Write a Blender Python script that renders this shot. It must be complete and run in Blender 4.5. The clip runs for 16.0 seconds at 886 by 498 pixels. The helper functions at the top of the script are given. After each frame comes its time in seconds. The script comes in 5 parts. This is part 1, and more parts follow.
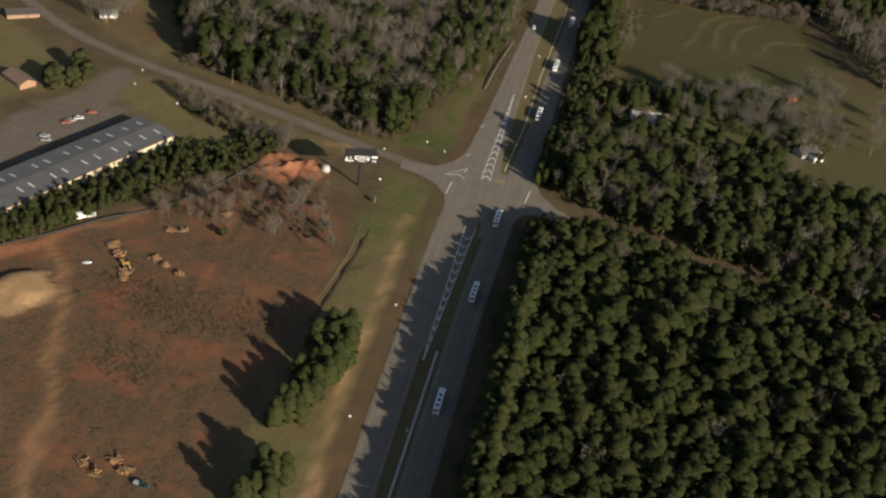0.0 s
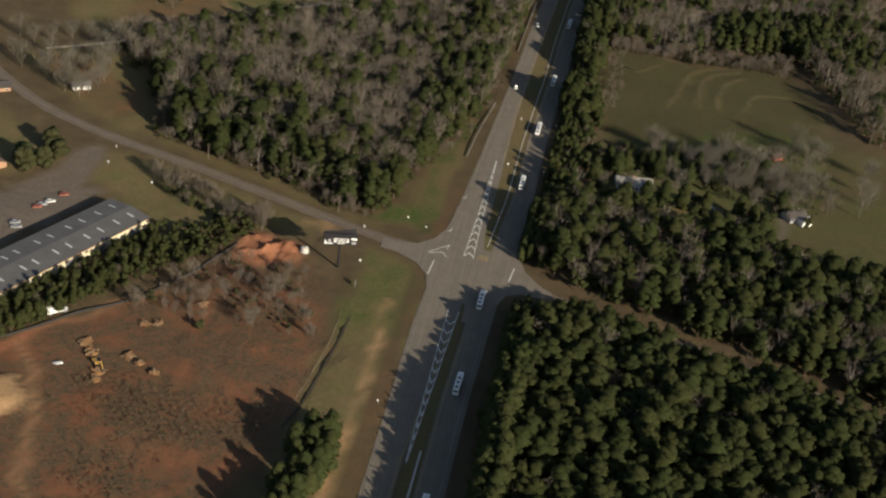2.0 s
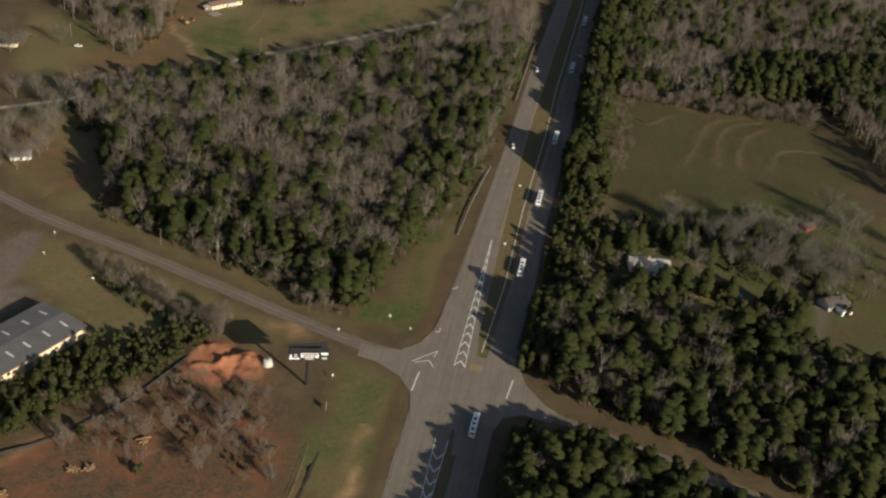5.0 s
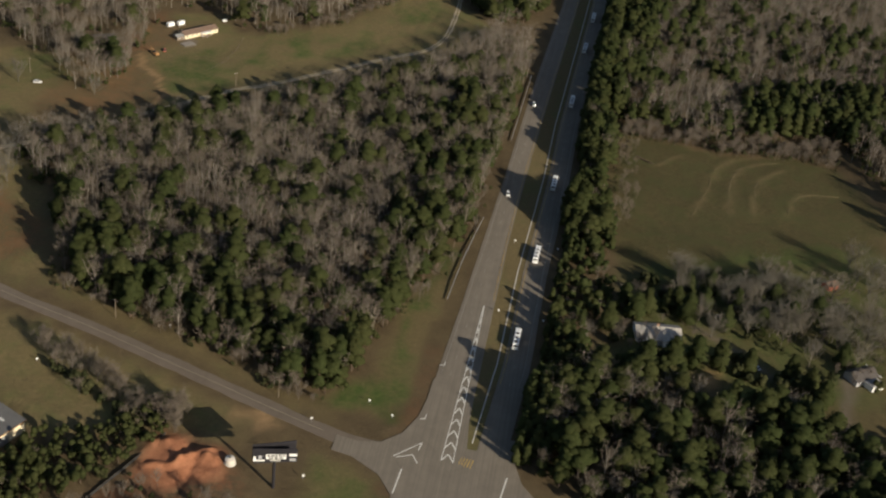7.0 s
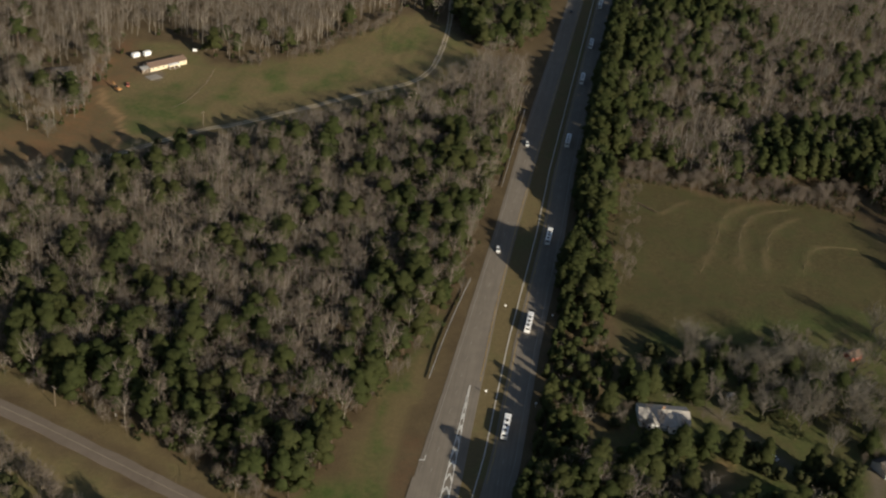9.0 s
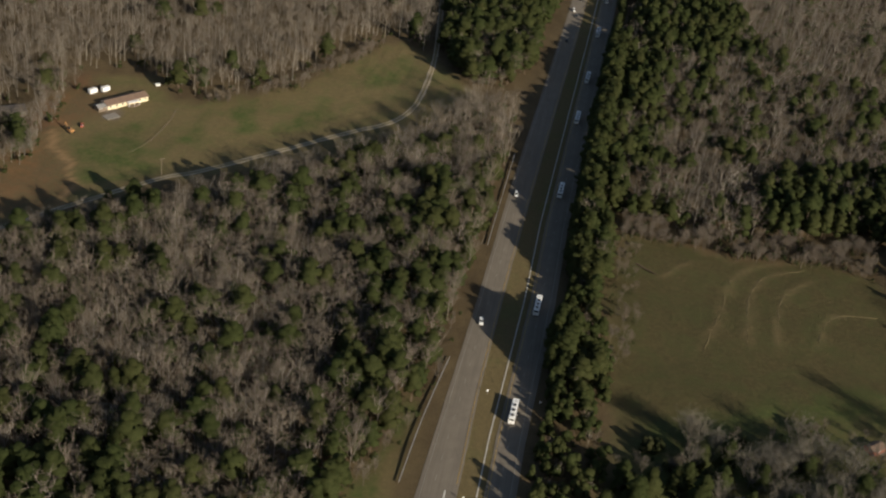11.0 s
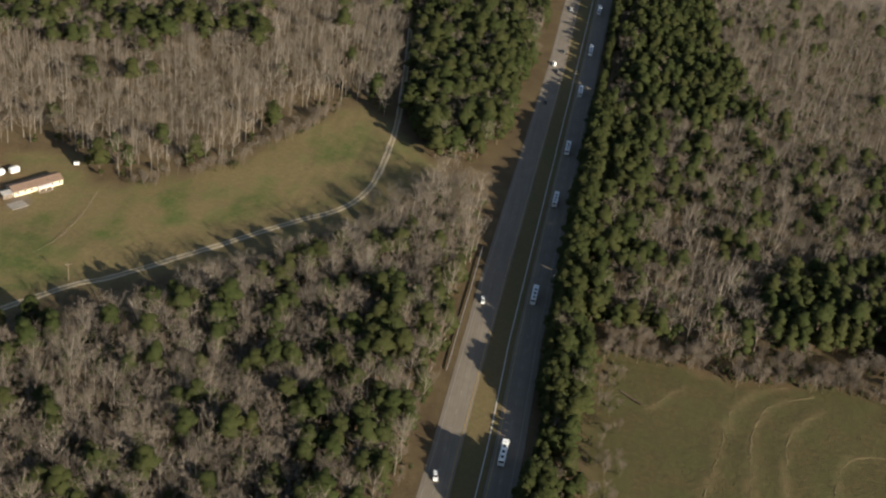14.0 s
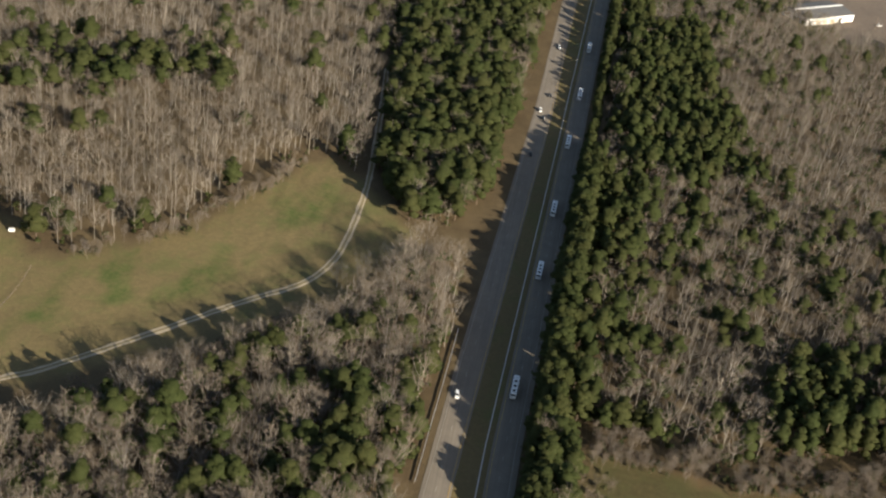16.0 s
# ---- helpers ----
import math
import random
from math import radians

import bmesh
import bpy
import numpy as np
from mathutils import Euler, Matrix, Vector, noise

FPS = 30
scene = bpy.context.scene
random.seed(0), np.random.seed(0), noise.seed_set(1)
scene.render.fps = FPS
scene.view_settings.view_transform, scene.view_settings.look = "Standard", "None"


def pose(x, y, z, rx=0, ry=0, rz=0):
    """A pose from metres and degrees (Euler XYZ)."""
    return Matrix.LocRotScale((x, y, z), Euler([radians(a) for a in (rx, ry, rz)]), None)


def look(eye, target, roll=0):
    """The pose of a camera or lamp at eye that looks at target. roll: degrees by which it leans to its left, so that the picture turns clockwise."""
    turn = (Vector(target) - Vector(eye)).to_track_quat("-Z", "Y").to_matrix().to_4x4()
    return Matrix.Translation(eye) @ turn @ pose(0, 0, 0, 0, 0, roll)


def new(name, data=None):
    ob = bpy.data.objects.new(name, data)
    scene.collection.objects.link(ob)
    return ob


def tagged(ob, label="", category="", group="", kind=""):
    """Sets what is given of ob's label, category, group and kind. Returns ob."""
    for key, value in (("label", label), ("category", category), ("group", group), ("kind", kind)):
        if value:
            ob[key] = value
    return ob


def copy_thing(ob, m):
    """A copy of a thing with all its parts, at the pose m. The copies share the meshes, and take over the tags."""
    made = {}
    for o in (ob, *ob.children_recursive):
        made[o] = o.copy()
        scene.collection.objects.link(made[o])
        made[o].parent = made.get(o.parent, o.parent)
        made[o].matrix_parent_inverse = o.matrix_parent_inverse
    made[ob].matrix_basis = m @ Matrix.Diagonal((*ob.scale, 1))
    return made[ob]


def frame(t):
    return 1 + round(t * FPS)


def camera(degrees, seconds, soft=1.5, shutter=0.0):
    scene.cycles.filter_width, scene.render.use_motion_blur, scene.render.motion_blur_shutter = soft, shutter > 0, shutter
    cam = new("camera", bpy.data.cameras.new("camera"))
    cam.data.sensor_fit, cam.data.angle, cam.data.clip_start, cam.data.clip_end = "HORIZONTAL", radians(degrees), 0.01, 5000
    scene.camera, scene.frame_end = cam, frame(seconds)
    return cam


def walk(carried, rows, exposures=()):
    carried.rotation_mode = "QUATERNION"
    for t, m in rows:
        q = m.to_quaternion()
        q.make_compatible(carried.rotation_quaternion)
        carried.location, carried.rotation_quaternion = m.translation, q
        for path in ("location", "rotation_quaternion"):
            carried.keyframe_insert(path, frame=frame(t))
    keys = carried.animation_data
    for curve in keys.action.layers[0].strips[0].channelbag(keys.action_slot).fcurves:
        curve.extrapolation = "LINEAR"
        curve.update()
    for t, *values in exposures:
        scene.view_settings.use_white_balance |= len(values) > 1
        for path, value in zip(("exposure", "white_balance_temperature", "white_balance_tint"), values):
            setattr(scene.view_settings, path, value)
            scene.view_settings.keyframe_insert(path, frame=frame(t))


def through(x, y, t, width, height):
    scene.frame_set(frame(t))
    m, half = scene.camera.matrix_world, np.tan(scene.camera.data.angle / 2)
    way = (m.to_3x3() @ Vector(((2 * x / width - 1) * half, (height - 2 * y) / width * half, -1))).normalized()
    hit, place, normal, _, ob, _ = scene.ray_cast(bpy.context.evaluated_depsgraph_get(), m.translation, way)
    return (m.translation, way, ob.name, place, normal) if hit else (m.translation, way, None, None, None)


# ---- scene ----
cam = camera(40.0, 16.0, 2.3)
PATH = [
    (0.0, -5.30, 9.60, 286.90, 58.133, -7.396, 10.265),
    (0.5, -4.20, -0.70, 297.40, 58.919, -7.034, 9.709),
    (1.0, -4.78, 4.44, 305.54, 59.000, -6.942, 9.520),
    (1.5, -7.32, 21.11, 306.22, 59.000, -6.877, 9.375),
    (2.0, -9.60, 36.70, 305.76, 59.080, -6.797, 9.234),
    (2.5, -11.74, 52.41, 305.29, 59.097, -6.722, 9.162),
    (3.0, -13.58, 68.19, 304.81, 59.094, -6.638, 9.100),
    (3.5, -15.11, 84.06, 304.31, 59.091, -6.542, 9.052),
    (4.0, -16.42, 99.92, 303.80, 59.088, -6.474, 9.035),
    (6.5, -22.76, 180.57, 301.36, 58.983, -6.373, 8.891),
    (7.0, -23.91, 196.64, 300.84, 58.960, -6.388, 8.853),
    (7.5, -25.06, 212.69, 300.39, 58.921, -6.409, 8.818),
    (8.0, -26.16, 228.69, 300.00, 58.883, -6.384, 8.760),
    (8.5, -26.83, 244.72, 299.65, 58.858, -6.375, 8.722),
    (9.0, -27.20, 261.00, 299.38, 58.793, -6.428, 8.720),
    (11.5, -28.57, 343.86, 298.58, 58.577, -6.977, 8.911),
    (12.0, -28.69, 360.48, 298.56, 58.550, -7.051, 8.923),
    (12.5, -28.75, 377.14, 298.65, 58.502, -7.110, 8.934),
    (13.0, -28.77, 393.90, 298.83, 58.458, -7.187, 8.950),
    (13.5, -28.88, 410.51, 299.64, 58.477, -7.269, 8.828),
    (14.0, -29.24, 427.16, 300.63, 58.632, -7.365, 8.519),
    (14.5, -29.96, 443.46, 301.57, 58.725, -7.555, 8.361),
    (15.0, -31.18, 459.87, 302.35, 58.679, -7.786, 8.339),
    (15.5, -32.09, 476.06, 302.96, 58.674, -7.953, 8.291),
    (16.0, -32.54, 493.07, 303.26, 58.662, -8.098, 8.298),
]
EXPOSURES = [(0.0, 0.43), (4.0, 0.43), (9.0, 0.38), (12.5, 0.34), (13.5, 0.37), (14.0, 0.95), (14.5, 1.12), (16.0, 1.24)]
SKY_STRENGTH, SUN_STRENGTH = 0.066, 5.0
walk(cam, [(t, pose(x, y, z, rx, ry, rz)) for t, x, y, z, rx, ry, rz in PATH], EXPOSURES)

# ---- light: low winter sun and a clear, hazy sky ----
SUN_EL, SUN_DIR = radians(20.4), Vector((0.788, -0.616))
world = bpy.data.worlds.new("sky")
scene.world = world
world.use_nodes = True
sky = world.node_tree.nodes.new("ShaderNodeTexSky")
sky.sky_type, sky.sun_disc = "NISHITA", False
sky.sun_elevation, sky.sun_rotation = SUN_EL, math.atan2(SUN_DIR.x, SUN_DIR.y)
sky.air_density, sky.dust_density, sky.ozone_density = 1.0, 1.2, 1.0
background = world.node_tree.nodes["Background"]
background.inputs["Strength"].default_value = SKY_STRENGTH
world.node_tree.links.new(sky.outputs["Color"], background.inputs["Color"])
sun = new("sun", bpy.data.lights.new("sun", "SUN"))
sun.data.energy, sun.data.angle, sun.data.color = SUN_STRENGTH, radians(0.53), (1.0, 0.90, 0.73)
sun.matrix_world = look((SUN_DIR.x * math.cos(SUN_EL) * 500, SUN_DIR.y * math.cos(SUN_EL) * 500 + 700, math.sin(SUN_EL) * 500), (0, 700, 0))


# ---- materials ----
class Nodes:
    """Short writing for node materials."""

    def __init__(self, name, rough=0.8, metal=0.0, spec=0.3):
        self.mat = bpy.data.materials.new(name)
        self.mat.use_nodes = True
        self.t = self.mat.node_tree
        self.b = self.t.nodes["Principled BSDF"]
        self.b.inputs["Roughness"].default_value = rough
        self.b.inputs["Metallic"].default_value = metal
        self.b.inputs["Specular IOR Level"].default_value = spec
        self.place = None

    def n(self, kind, **inputs):
        node = self.t.nodes.new(kind)
        for key, value in inputs.items():
            self.put(node, key.replace("_", " "), value)
        return node

    def put(self, node, key, value):
        if isinstance(value, bpy.types.NodeSocket):
            self.t.links.new(value, node.inputs[key])
        else:
            node.inputs[key].default_value = value

    def coords(self):
        if self.place is None:
            self.place = self.t.nodes.new("ShaderNodeNewGeometry").outputs["Position"]
        return self.place

    def own(self):
        return self.t.nodes.new("ShaderNodeTexCoord").outputs["Object"]

    def noise(self, scale, detail=4.0, rough=0.6, vector=None, distort=0.0):
        node = self.n("ShaderNodeTexNoise", Vector=vector or self.coords(), Scale=scale, Detail=detail, Roughness=rough, Distortion=distort)
        return node.outputs["Fac"]

    def ramp(self, fac, lo, hi):
        node = self.n("ShaderNodeMapRange", Value=fac)
        node.inputs["From Min"].default_value, node.inputs["From Max"].default_value = lo, hi
        return node.outputs["Result"]

    def mix(self, fac, a, b):
        node = self.t.nodes.new("ShaderNodeMix")
        node.data_type = "RGBA"
        for socket, value in ((node.inputs[0], fac), (node.inputs[6], a), (node.inputs[7], b)):
            if isinstance(value, bpy.types.NodeSocket):
                self.t.links.new(value, socket)
            else:
                socket.default_value = (*value, 1.0) if isinstance(value, tuple) and len(value) == 3 else value
        return node.outputs[2]

    def maths(self, how, a, b=0.5):
        node = self.t.nodes.new("ShaderNodeMath")
        node.operation = how
        self.put(node, 0, a)
        self.put(node, 1, b)
        return node.outputs[0]

    def attr(self, name):
        node = self.t.nodes.new("ShaderNodeAttribute")
        node.attribute_name = name
        return node

    def island(self):
        return self.t.nodes.new("ShaderNodeNewGeometry").outputs["Random Per Island"]

    def one(self):
        return self.t.nodes.new("ShaderNodeObjectInfo").outputs["Random"]

    def done(self, colour, height=None, strength=0.3, distance=0.1):
        self.put(self.b, "Base Color", colour)
        if height is not None:
            bump = self.n("ShaderNodeBump", Height=height, Strength=strength, Distance=distance)
            self.t.links.new(bump.outputs["Normal"], self.b.inputs["Normal"])
        return self.mat


def worn(name, a, b, scale=1.5, rough=0.7, metal=0.0, spec=0.3, bump=0.15, own=True):
    """A surface of two close colours, mottled at two scales, with slight relief."""
    k = Nodes(name, rough, metal, spec)
    v = k.own() if own else k.coords()
    coarse, fine = k.noise(scale, 4, 0.6, v), k.noise(scale * 9, 3, 0.6, v)
    f = k.maths("ADD", k.maths("MULTIPLY", coarse, 0.7), k.maths("MULTIPLY", fine, 0.3))
    return k.done(k.mix(k.ramp(f, 0.35, 0.65), a, b), fine, bump, 0.02)


def foliage(name, dark, light, tint, through=0.4, gaps=0.39):
    """Leaves or needles: tone by tuft and by tree, with open gaps between the sprays."""
    k = Nodes(name, 0.8, 0, 0.1)
    c = k.mix(k.island(), dark, light)
    tree = k.attr("tint").outputs["Fac"]
    c = k.mix(k.maths("MULTIPLY", tree, 0.75), c, tint)
    c = k.mix(k.ramp(k.noise(1.6, 4, 0.7), 0.40, 0.75), c, tuple(v * 0.85 for v in dark))
    k.put(k.b, "Base Color", c)
    glow = k.n("ShaderNodeBsdfTranslucent", Color=c)
    both = k.n("ShaderNodeMixShader")
    both.inputs[0].default_value = through
    k.t.links.new(k.b.outputs[0], both.inputs[1])
    k.t.links.new(glow.outputs[0], both.inputs[2])
    clear = k.n("ShaderNodeBsdfTransparent")
    torn = k.n("ShaderNodeMixShader")
    k.t.links.new(k.maths("LESS_THAN", k.noise(1.5, 3, 0.7), gaps), torn.inputs[0])
    k.t.links.new(both.outputs[0], torn.inputs[1])
    k.t.links.new(clear.outputs[0], torn.inputs[2])
    k.t.links.new(torn.outputs[0], k.t.nodes["Material Output"].inputs["Surface"])
    return k.mat


def ground_material():
    k = Nodes("ground_cover", 0.95, 0, 0.08)
    za, zb = k.attr("cover"), k.attr("wear")
    sa = k.n("ShaderNodeSeparateColor", Color=za.outputs["Color"])
    sb = k.n("ShaderNodeSeparateColor", Color=zb.outputs["Color"])
    big, mid, small, tiny = k.noise(0.012, 5), k.noise(0.07, 5, 0.65), k.noise(0.45, 5, 0.7), k.noise(2.6, 4, 0.7)
    clump = k.ramp(small, 0.38, 0.66)
    # leaf litter and dead grass under and round the woods
    c = k.mix(k.ramp(mid, 0.35, 0.65), (0.100, 0.072, 0.040), (0.155, 0.116, 0.063))
    c = k.mix(k.ramp(tiny, 0.35, 0.7), c, (0.066, 0.048, 0.028))
    # grass: winter olive with greener patches
    grass = k.mix(clump, (0.142, 0.112, 0.054), (0.200, 0.152, 0.074))
    green = k.mix(clump, (0.105, 0.115, 0.042), (0.145, 0.145, 0.055))
    grass = k.mix(k.ramp(k.maths("ADD", mid, k.maths("MULTIPLY", big, 0.6)), 0.78, 0.98), grass, green)
    grass = k.mix(k.ramp(tiny, 0.3, 0.75), grass, (0.115, 0.090, 0.044))
    c = k.mix(sa.outputs["Green"], c, grass)
    pasture = k.mix(clump, (0.055, 0.047, 0.019), (0.098, 0.079, 0.033))
    pasture = k.mix(k.ramp(mid, 0.42, 0.68), pasture, (0.060, 0.069, 0.023))
    c = k.mix(zb.outputs["Alpha"], c, k.mix(k.ramp(tiny, 0.3, 0.75), pasture, (0.058, 0.050, 0.026)))
    # red clay, with dead brush and paler scraped ground
    clay = k.mix(k.ramp(small, 0.3, 0.7), (0.170, 0.073, 0.038), (0.225, 0.101, 0.055))
    clay = k.mix(k.ramp(k.noise(0.11, 5, 0.7, None, 1.2), 0.60, 0.80), clay, (0.33, 0.135, 0.065))
    brush = k.mix(k.ramp(k.noise(1.1, 5, 0.75), 0.35, 0.7), (0.052, 0.042, 0.026), (0.150, 0.104, 0.060))
    clay = k.mix(k.maths("MULTIPLY", k.ramp(k.noise(0.045, 5, 0.68), 0.33, 0.52), k.ramp(small, 0.25, 0.55)), clay, brush)
    c = k.mix(sa.outputs["Red"], c, clay)
    # pale sandy soil
    sand = k.mix(clump, (0.40, 0.25, 0.13), (0.30, 0.185, 0.095))
    c = k.mix(sa.outputs["Blue"], c, sand)
    # lush green (also painted-in tree shade in the east yard), bright clay, grey gravel
    lush_and_shade = k.mix(clump, (0.050, 0.074, 0.021), (0.082, 0.100, 0.031))
    c = k.mix(k.maths("MULTIPLY", sb.outputs["Green"], k.ramp(mid, 0.25, 0.6)), c, lush_and_shade)
    raw = k.mix(k.ramp(small, 0.3, 0.7), (0.23, 0.092, 0.048), (0.37, 0.165, 0.088))
    c = k.mix(sb.outputs["Red"], c, raw)
    gravel = k.mix(k.ramp(tiny, 0.3, 0.7), (0.130, 0.106, 0.083), (0.180, 0.148, 0.116))
    c = k.mix(sb.outputs["Blue"], c, k.mix(clump, gravel, (0.13, 0.10, 0.08)))
    return k.done(c, k.maths("ADD", small, k.maths("MULTIPLY", tiny, 0.5)), 0.7, 0.5)


def asphalt(name, a, b, along=True):
    k = Nodes(name, 0.85, 0, 0.3)
    stain, fine = k.noise(0.12, 5, 0.65), k.noise(6.0, 3, 0.7)
    stretch = k.n("ShaderNodeMapping", Vector=k.coords())
    stretch.inputs["Scale"].default_value = (1.1, 0.02, 1.0)
    tracks = k.noise(1.0, 3, 0.5, stretch.outputs[0])
    c = k.mix(k.ramp(stain, 0.35, 0.65), a, b)
    if along:
        c = k.mix(k.maths("MULTIPLY", k.ramp(tracks, 0.42, 0.62), 0.45), c, tuple(v * 0.68 for v in a))
    crack = k.n("ShaderNodeTexVoronoi", Vector=k.coords(), Scale=0.09, Randomness=1.0)
    crack.feature = "DISTANCE_TO_EDGE"
    c = k.mix(k.maths("MULTIPLY", k.maths("LESS_THAN", crack.outputs["Distance"], 0.008), 0.25), c, tuple(v * 0.5 for v in a))
    c = k.mix(k.maths("MULTIPLY", fine, 0.35), c, tuple(v * 1.25 for v in b))
    return k.done(c, fine, 0.3, 0.03)


GROUND = ground_material()
ROAD = asphalt("sun_bleached_asphalt", (0.146, 0.124, 0.097), (0.184, 0.156, 0.123))
LANE = asphalt("side_road_asphalt", (0.108, 0.085, 0.064), (0.142, 0.113, 0.086), False)
GRAVEL = worn("pale_gravel", (0.27, 0.222, 0.155), (0.37, 0.305, 0.215), 0.6, 0.95, own=False)
PAINT_WHITE = worn("road_paint_white", (0.50, 0.48, 0.43), (0.66, 0.64, 0.58), 0.8, 0.6, own=False)
PAINT_YELLOW = worn("road_paint_yellow", (0.42, 0.26, 0.05), (0.50, 0.33, 0.08), 0.8, 0.6, own=False)
PAINT_FADED = worn("faded_road_paint", (0.22, 0.195, 0.155), (0.34, 0.31, 0.26), 0.5, 0.7, own=False)
CONCRETE = worn("pale_concrete", (0.40, 0.38, 0.34), (0.52, 0.49, 0.44), 0.5, 0.85, own=False)
NEEDLES = foliage("pine_needles", (0.062, 0.079, 0.028), (0.088, 0.108, 0.038), (0.110, 0.109, 0.043), 0.64)
NEEDLES_DENSE = foliage("dense_pine_needles", (0.062, 0.079, 0.028), (0.088, 0.108, 0.038), (0.110, 0.109, 0.043), 0.55, 0.30)
HEDGE = foliage("evergreen_leaves", (0.042, 0.052, 0.022), (0.080, 0.092, 0.036), (0.100, 0.092, 0.042), 0.5)
BARK = worn("pine_bark", (0.085, 0.058, 0.042), (0.15, 0.108, 0.080), 1.2, 0.9)


def bare_wood(name, a, b, tint):
    k = Nodes(name, 0.9, 0, 0.1)
    c = k.mix(k.island(), a, b)
    return k.done(k.mix(k.attr("tint").outputs["Fac"], c, tint))


GREY_BARK = bare_wood("grey_yard_bark", (0.105, 0.095, 0.078), (0.190, 0.172, 0.142), (0.12, 0.105, 0.082))
BARE_TRUNK = bare_wood("pale_winter_bark", (0.17, 0.15, 0.125), (0.36, 0.32, 0.27), (0.19, 0.162, 0.13))
TWIGS = bare_wood("winter_twigs", (0.104, 0.086, 0.068), (0.195, 0.164, 0.132), (0.125, 0.100, 0.077))
WHITE = worn("white_paint", (0.72, 0.71, 0.68), (0.82, 0.81, 0.78), 0.8, 0.5)
CREAM = worn("cream_metal_cladding", (0.62, 0.53, 0.36), (0.72, 0.62, 0.43), 0.4, 0.5)
TIN = worn("grey_metal_roof", (0.088, 0.085, 0.083), (0.116, 0.112, 0.109), 0.15, 0.7, 0.0)
SHINGLE_BROWN = worn("brown_shingles", (0.145, 0.095, 0.068), (0.20, 0.135, 0.10), 0.8, 0.9)
SHINGLE_GREY = worn("grey_shingles", (0.20, 0.19, 0.18), (0.29, 0.28, 0.265), 0.8, 0.9)
SHINGLE_PALE = worn("pale_weathered_shingles", (0.30, 0.275, 0.24), (0.42, 0.385, 0.34), 0.7, 0.9)
SHINGLE_DARK = worn("dark_shingles", (0.055, 0.048, 0.045), (0.085, 0.075, 0.068), 0.8, 0.9)
BRICK = worn("tan_brick", (0.30, 0.17, 0.10), (0.40, 0.25, 0.16), 2.0, 0.9)
GLASS = worn("dark_window_glass", (0.012, 0.014, 0.017), (0.02, 0.022, 0.026), 1.0, 0.12, 0, 0.6, 0.0)
RUBBER = worn("black_rubber", (0.018, 0.018, 0.018), (0.03, 0.03, 0.03), 3.0, 0.85)
STEEL = worn("galvanised_steel", (0.34, 0.34, 0.34), (0.46, 0.46, 0.46), 1.5, 0.5, 0.6)
DARK_STEEL = worn("dark_weathered_steel", (0.045, 0.042, 0.040), (0.075, 0.068, 0.062), 1.0, 0.7, 0.2)
BLACK = worn("black_sign_vinyl", (0.014, 0.013, 0.016), (0.024, 0.022, 0.026), 0.5, 0.6)
SKYLIGHT = worn("translucent_roof_panel", (0.40, 0.40, 0.38), (0.52, 0.52, 0.50), 0.8, 0.4)
RUST = worn("rusty_iron", (0.17, 0.085, 0.038), (0.30, 0.165, 0.07), 1.2, 0.9)
PLANT_YELLOW = worn("faded_machine_yellow", (0.48, 0.27, 0.06), (0.58, 0.36, 0.11), 0.8, 0.6)
ORANGE = worn("orange_machine_paint", (0.34, 0.17, 0.06), (0.44, 0.24, 0.10), 0.8, 0.5)
TEAL = worn("dark_teal_paint", (0.018, 0.045, 0.048), (0.03, 0.065, 0.068), 0.8, 0.4)
DARK_PAINT = worn("dark_car_paint", (0.016, 0.016, 0.018), (0.026, 0.026, 0.03), 0.8, 0.3, 0.2)
RED_PAINT = worn("faded_red_paint", (0.30, 0.075, 0.045), (0.38, 0.12, 0.075), 0.8, 0.6)
SILVER = worn("silver_car_paint", (0.42, 0.42, 0.43), (0.52, 0.52, 0.53), 0.8, 0.35, 0.3)
TIMBER = worn("weathered_timber", (0.13, 0.10, 0.075), (0.22, 0.17, 0.125), 1.5, 0.9)
LOG = worn("cut_timber", (0.15, 0.095, 0.055), (0.25, 0.165, 0.095), 1.5, 0.9)
CLOTH_BLACK = worn("black_silt_fabric", (0.022, 0.020, 0.019), (0.04, 0.036, 0.032), 1.5, 0.9)


# ---- building blocks ----
def mesh_of(name, bm, material):
    me = bpy.data.meshes.new(name)
    bm.to_mesh(me)
    bm.free()
    for m in material if isinstance(material, (list, tuple)) else [material]:
        me.materials.append(m)
    return me


def part(name, bm, material, parent=None, label=""):
    ob = new(name, mesh_of(name, bm, material))
    ob.parent = parent
    return tagged(ob, label)


def thing(name, label, category, x, y, z=0.0, turn=0.0, group=""):
    ob = new(name)
    ob.empty_display_size = 0.5
    ob.matrix_world = pose(x, y, z, 0, 0, turn)
    return tagged(ob, label, category, group)


def add_box(bm, lo, hi, bevel=0.0, taper=1.0):
    """A box from corner to corner, its top drawn in by taper, its edges bevelled."""
    c = [(a + b) / 2 for a, b in zip(lo, hi)]
    s = [b - a for a, b in zip(lo, hi)]
    made = bmesh.ops.create_cube(bm, size=1.0, matrix=Matrix.LocRotScale(c, None, s))["verts"]
    if taper != 1.0:
        for v in made:
            if v.co.z > c[2]:
                v.co.x = c[0] + (v.co.x - c[0]) * taper
                v.co.y = c[1] + (v.co.y - c[1]) * taper
    if bevel:
        edges = list({e for v in made for e in v.link_edges})
        bmesh.ops.bevel(bm, geom=edges, offset=bevel, segments=2, affect="EDGES", profile=0.6)
    return bm


def box(lo, hi, bevel=0.0, taper=1.0):
    return add_box(bmesh.new(), lo, hi, bevel, taper)


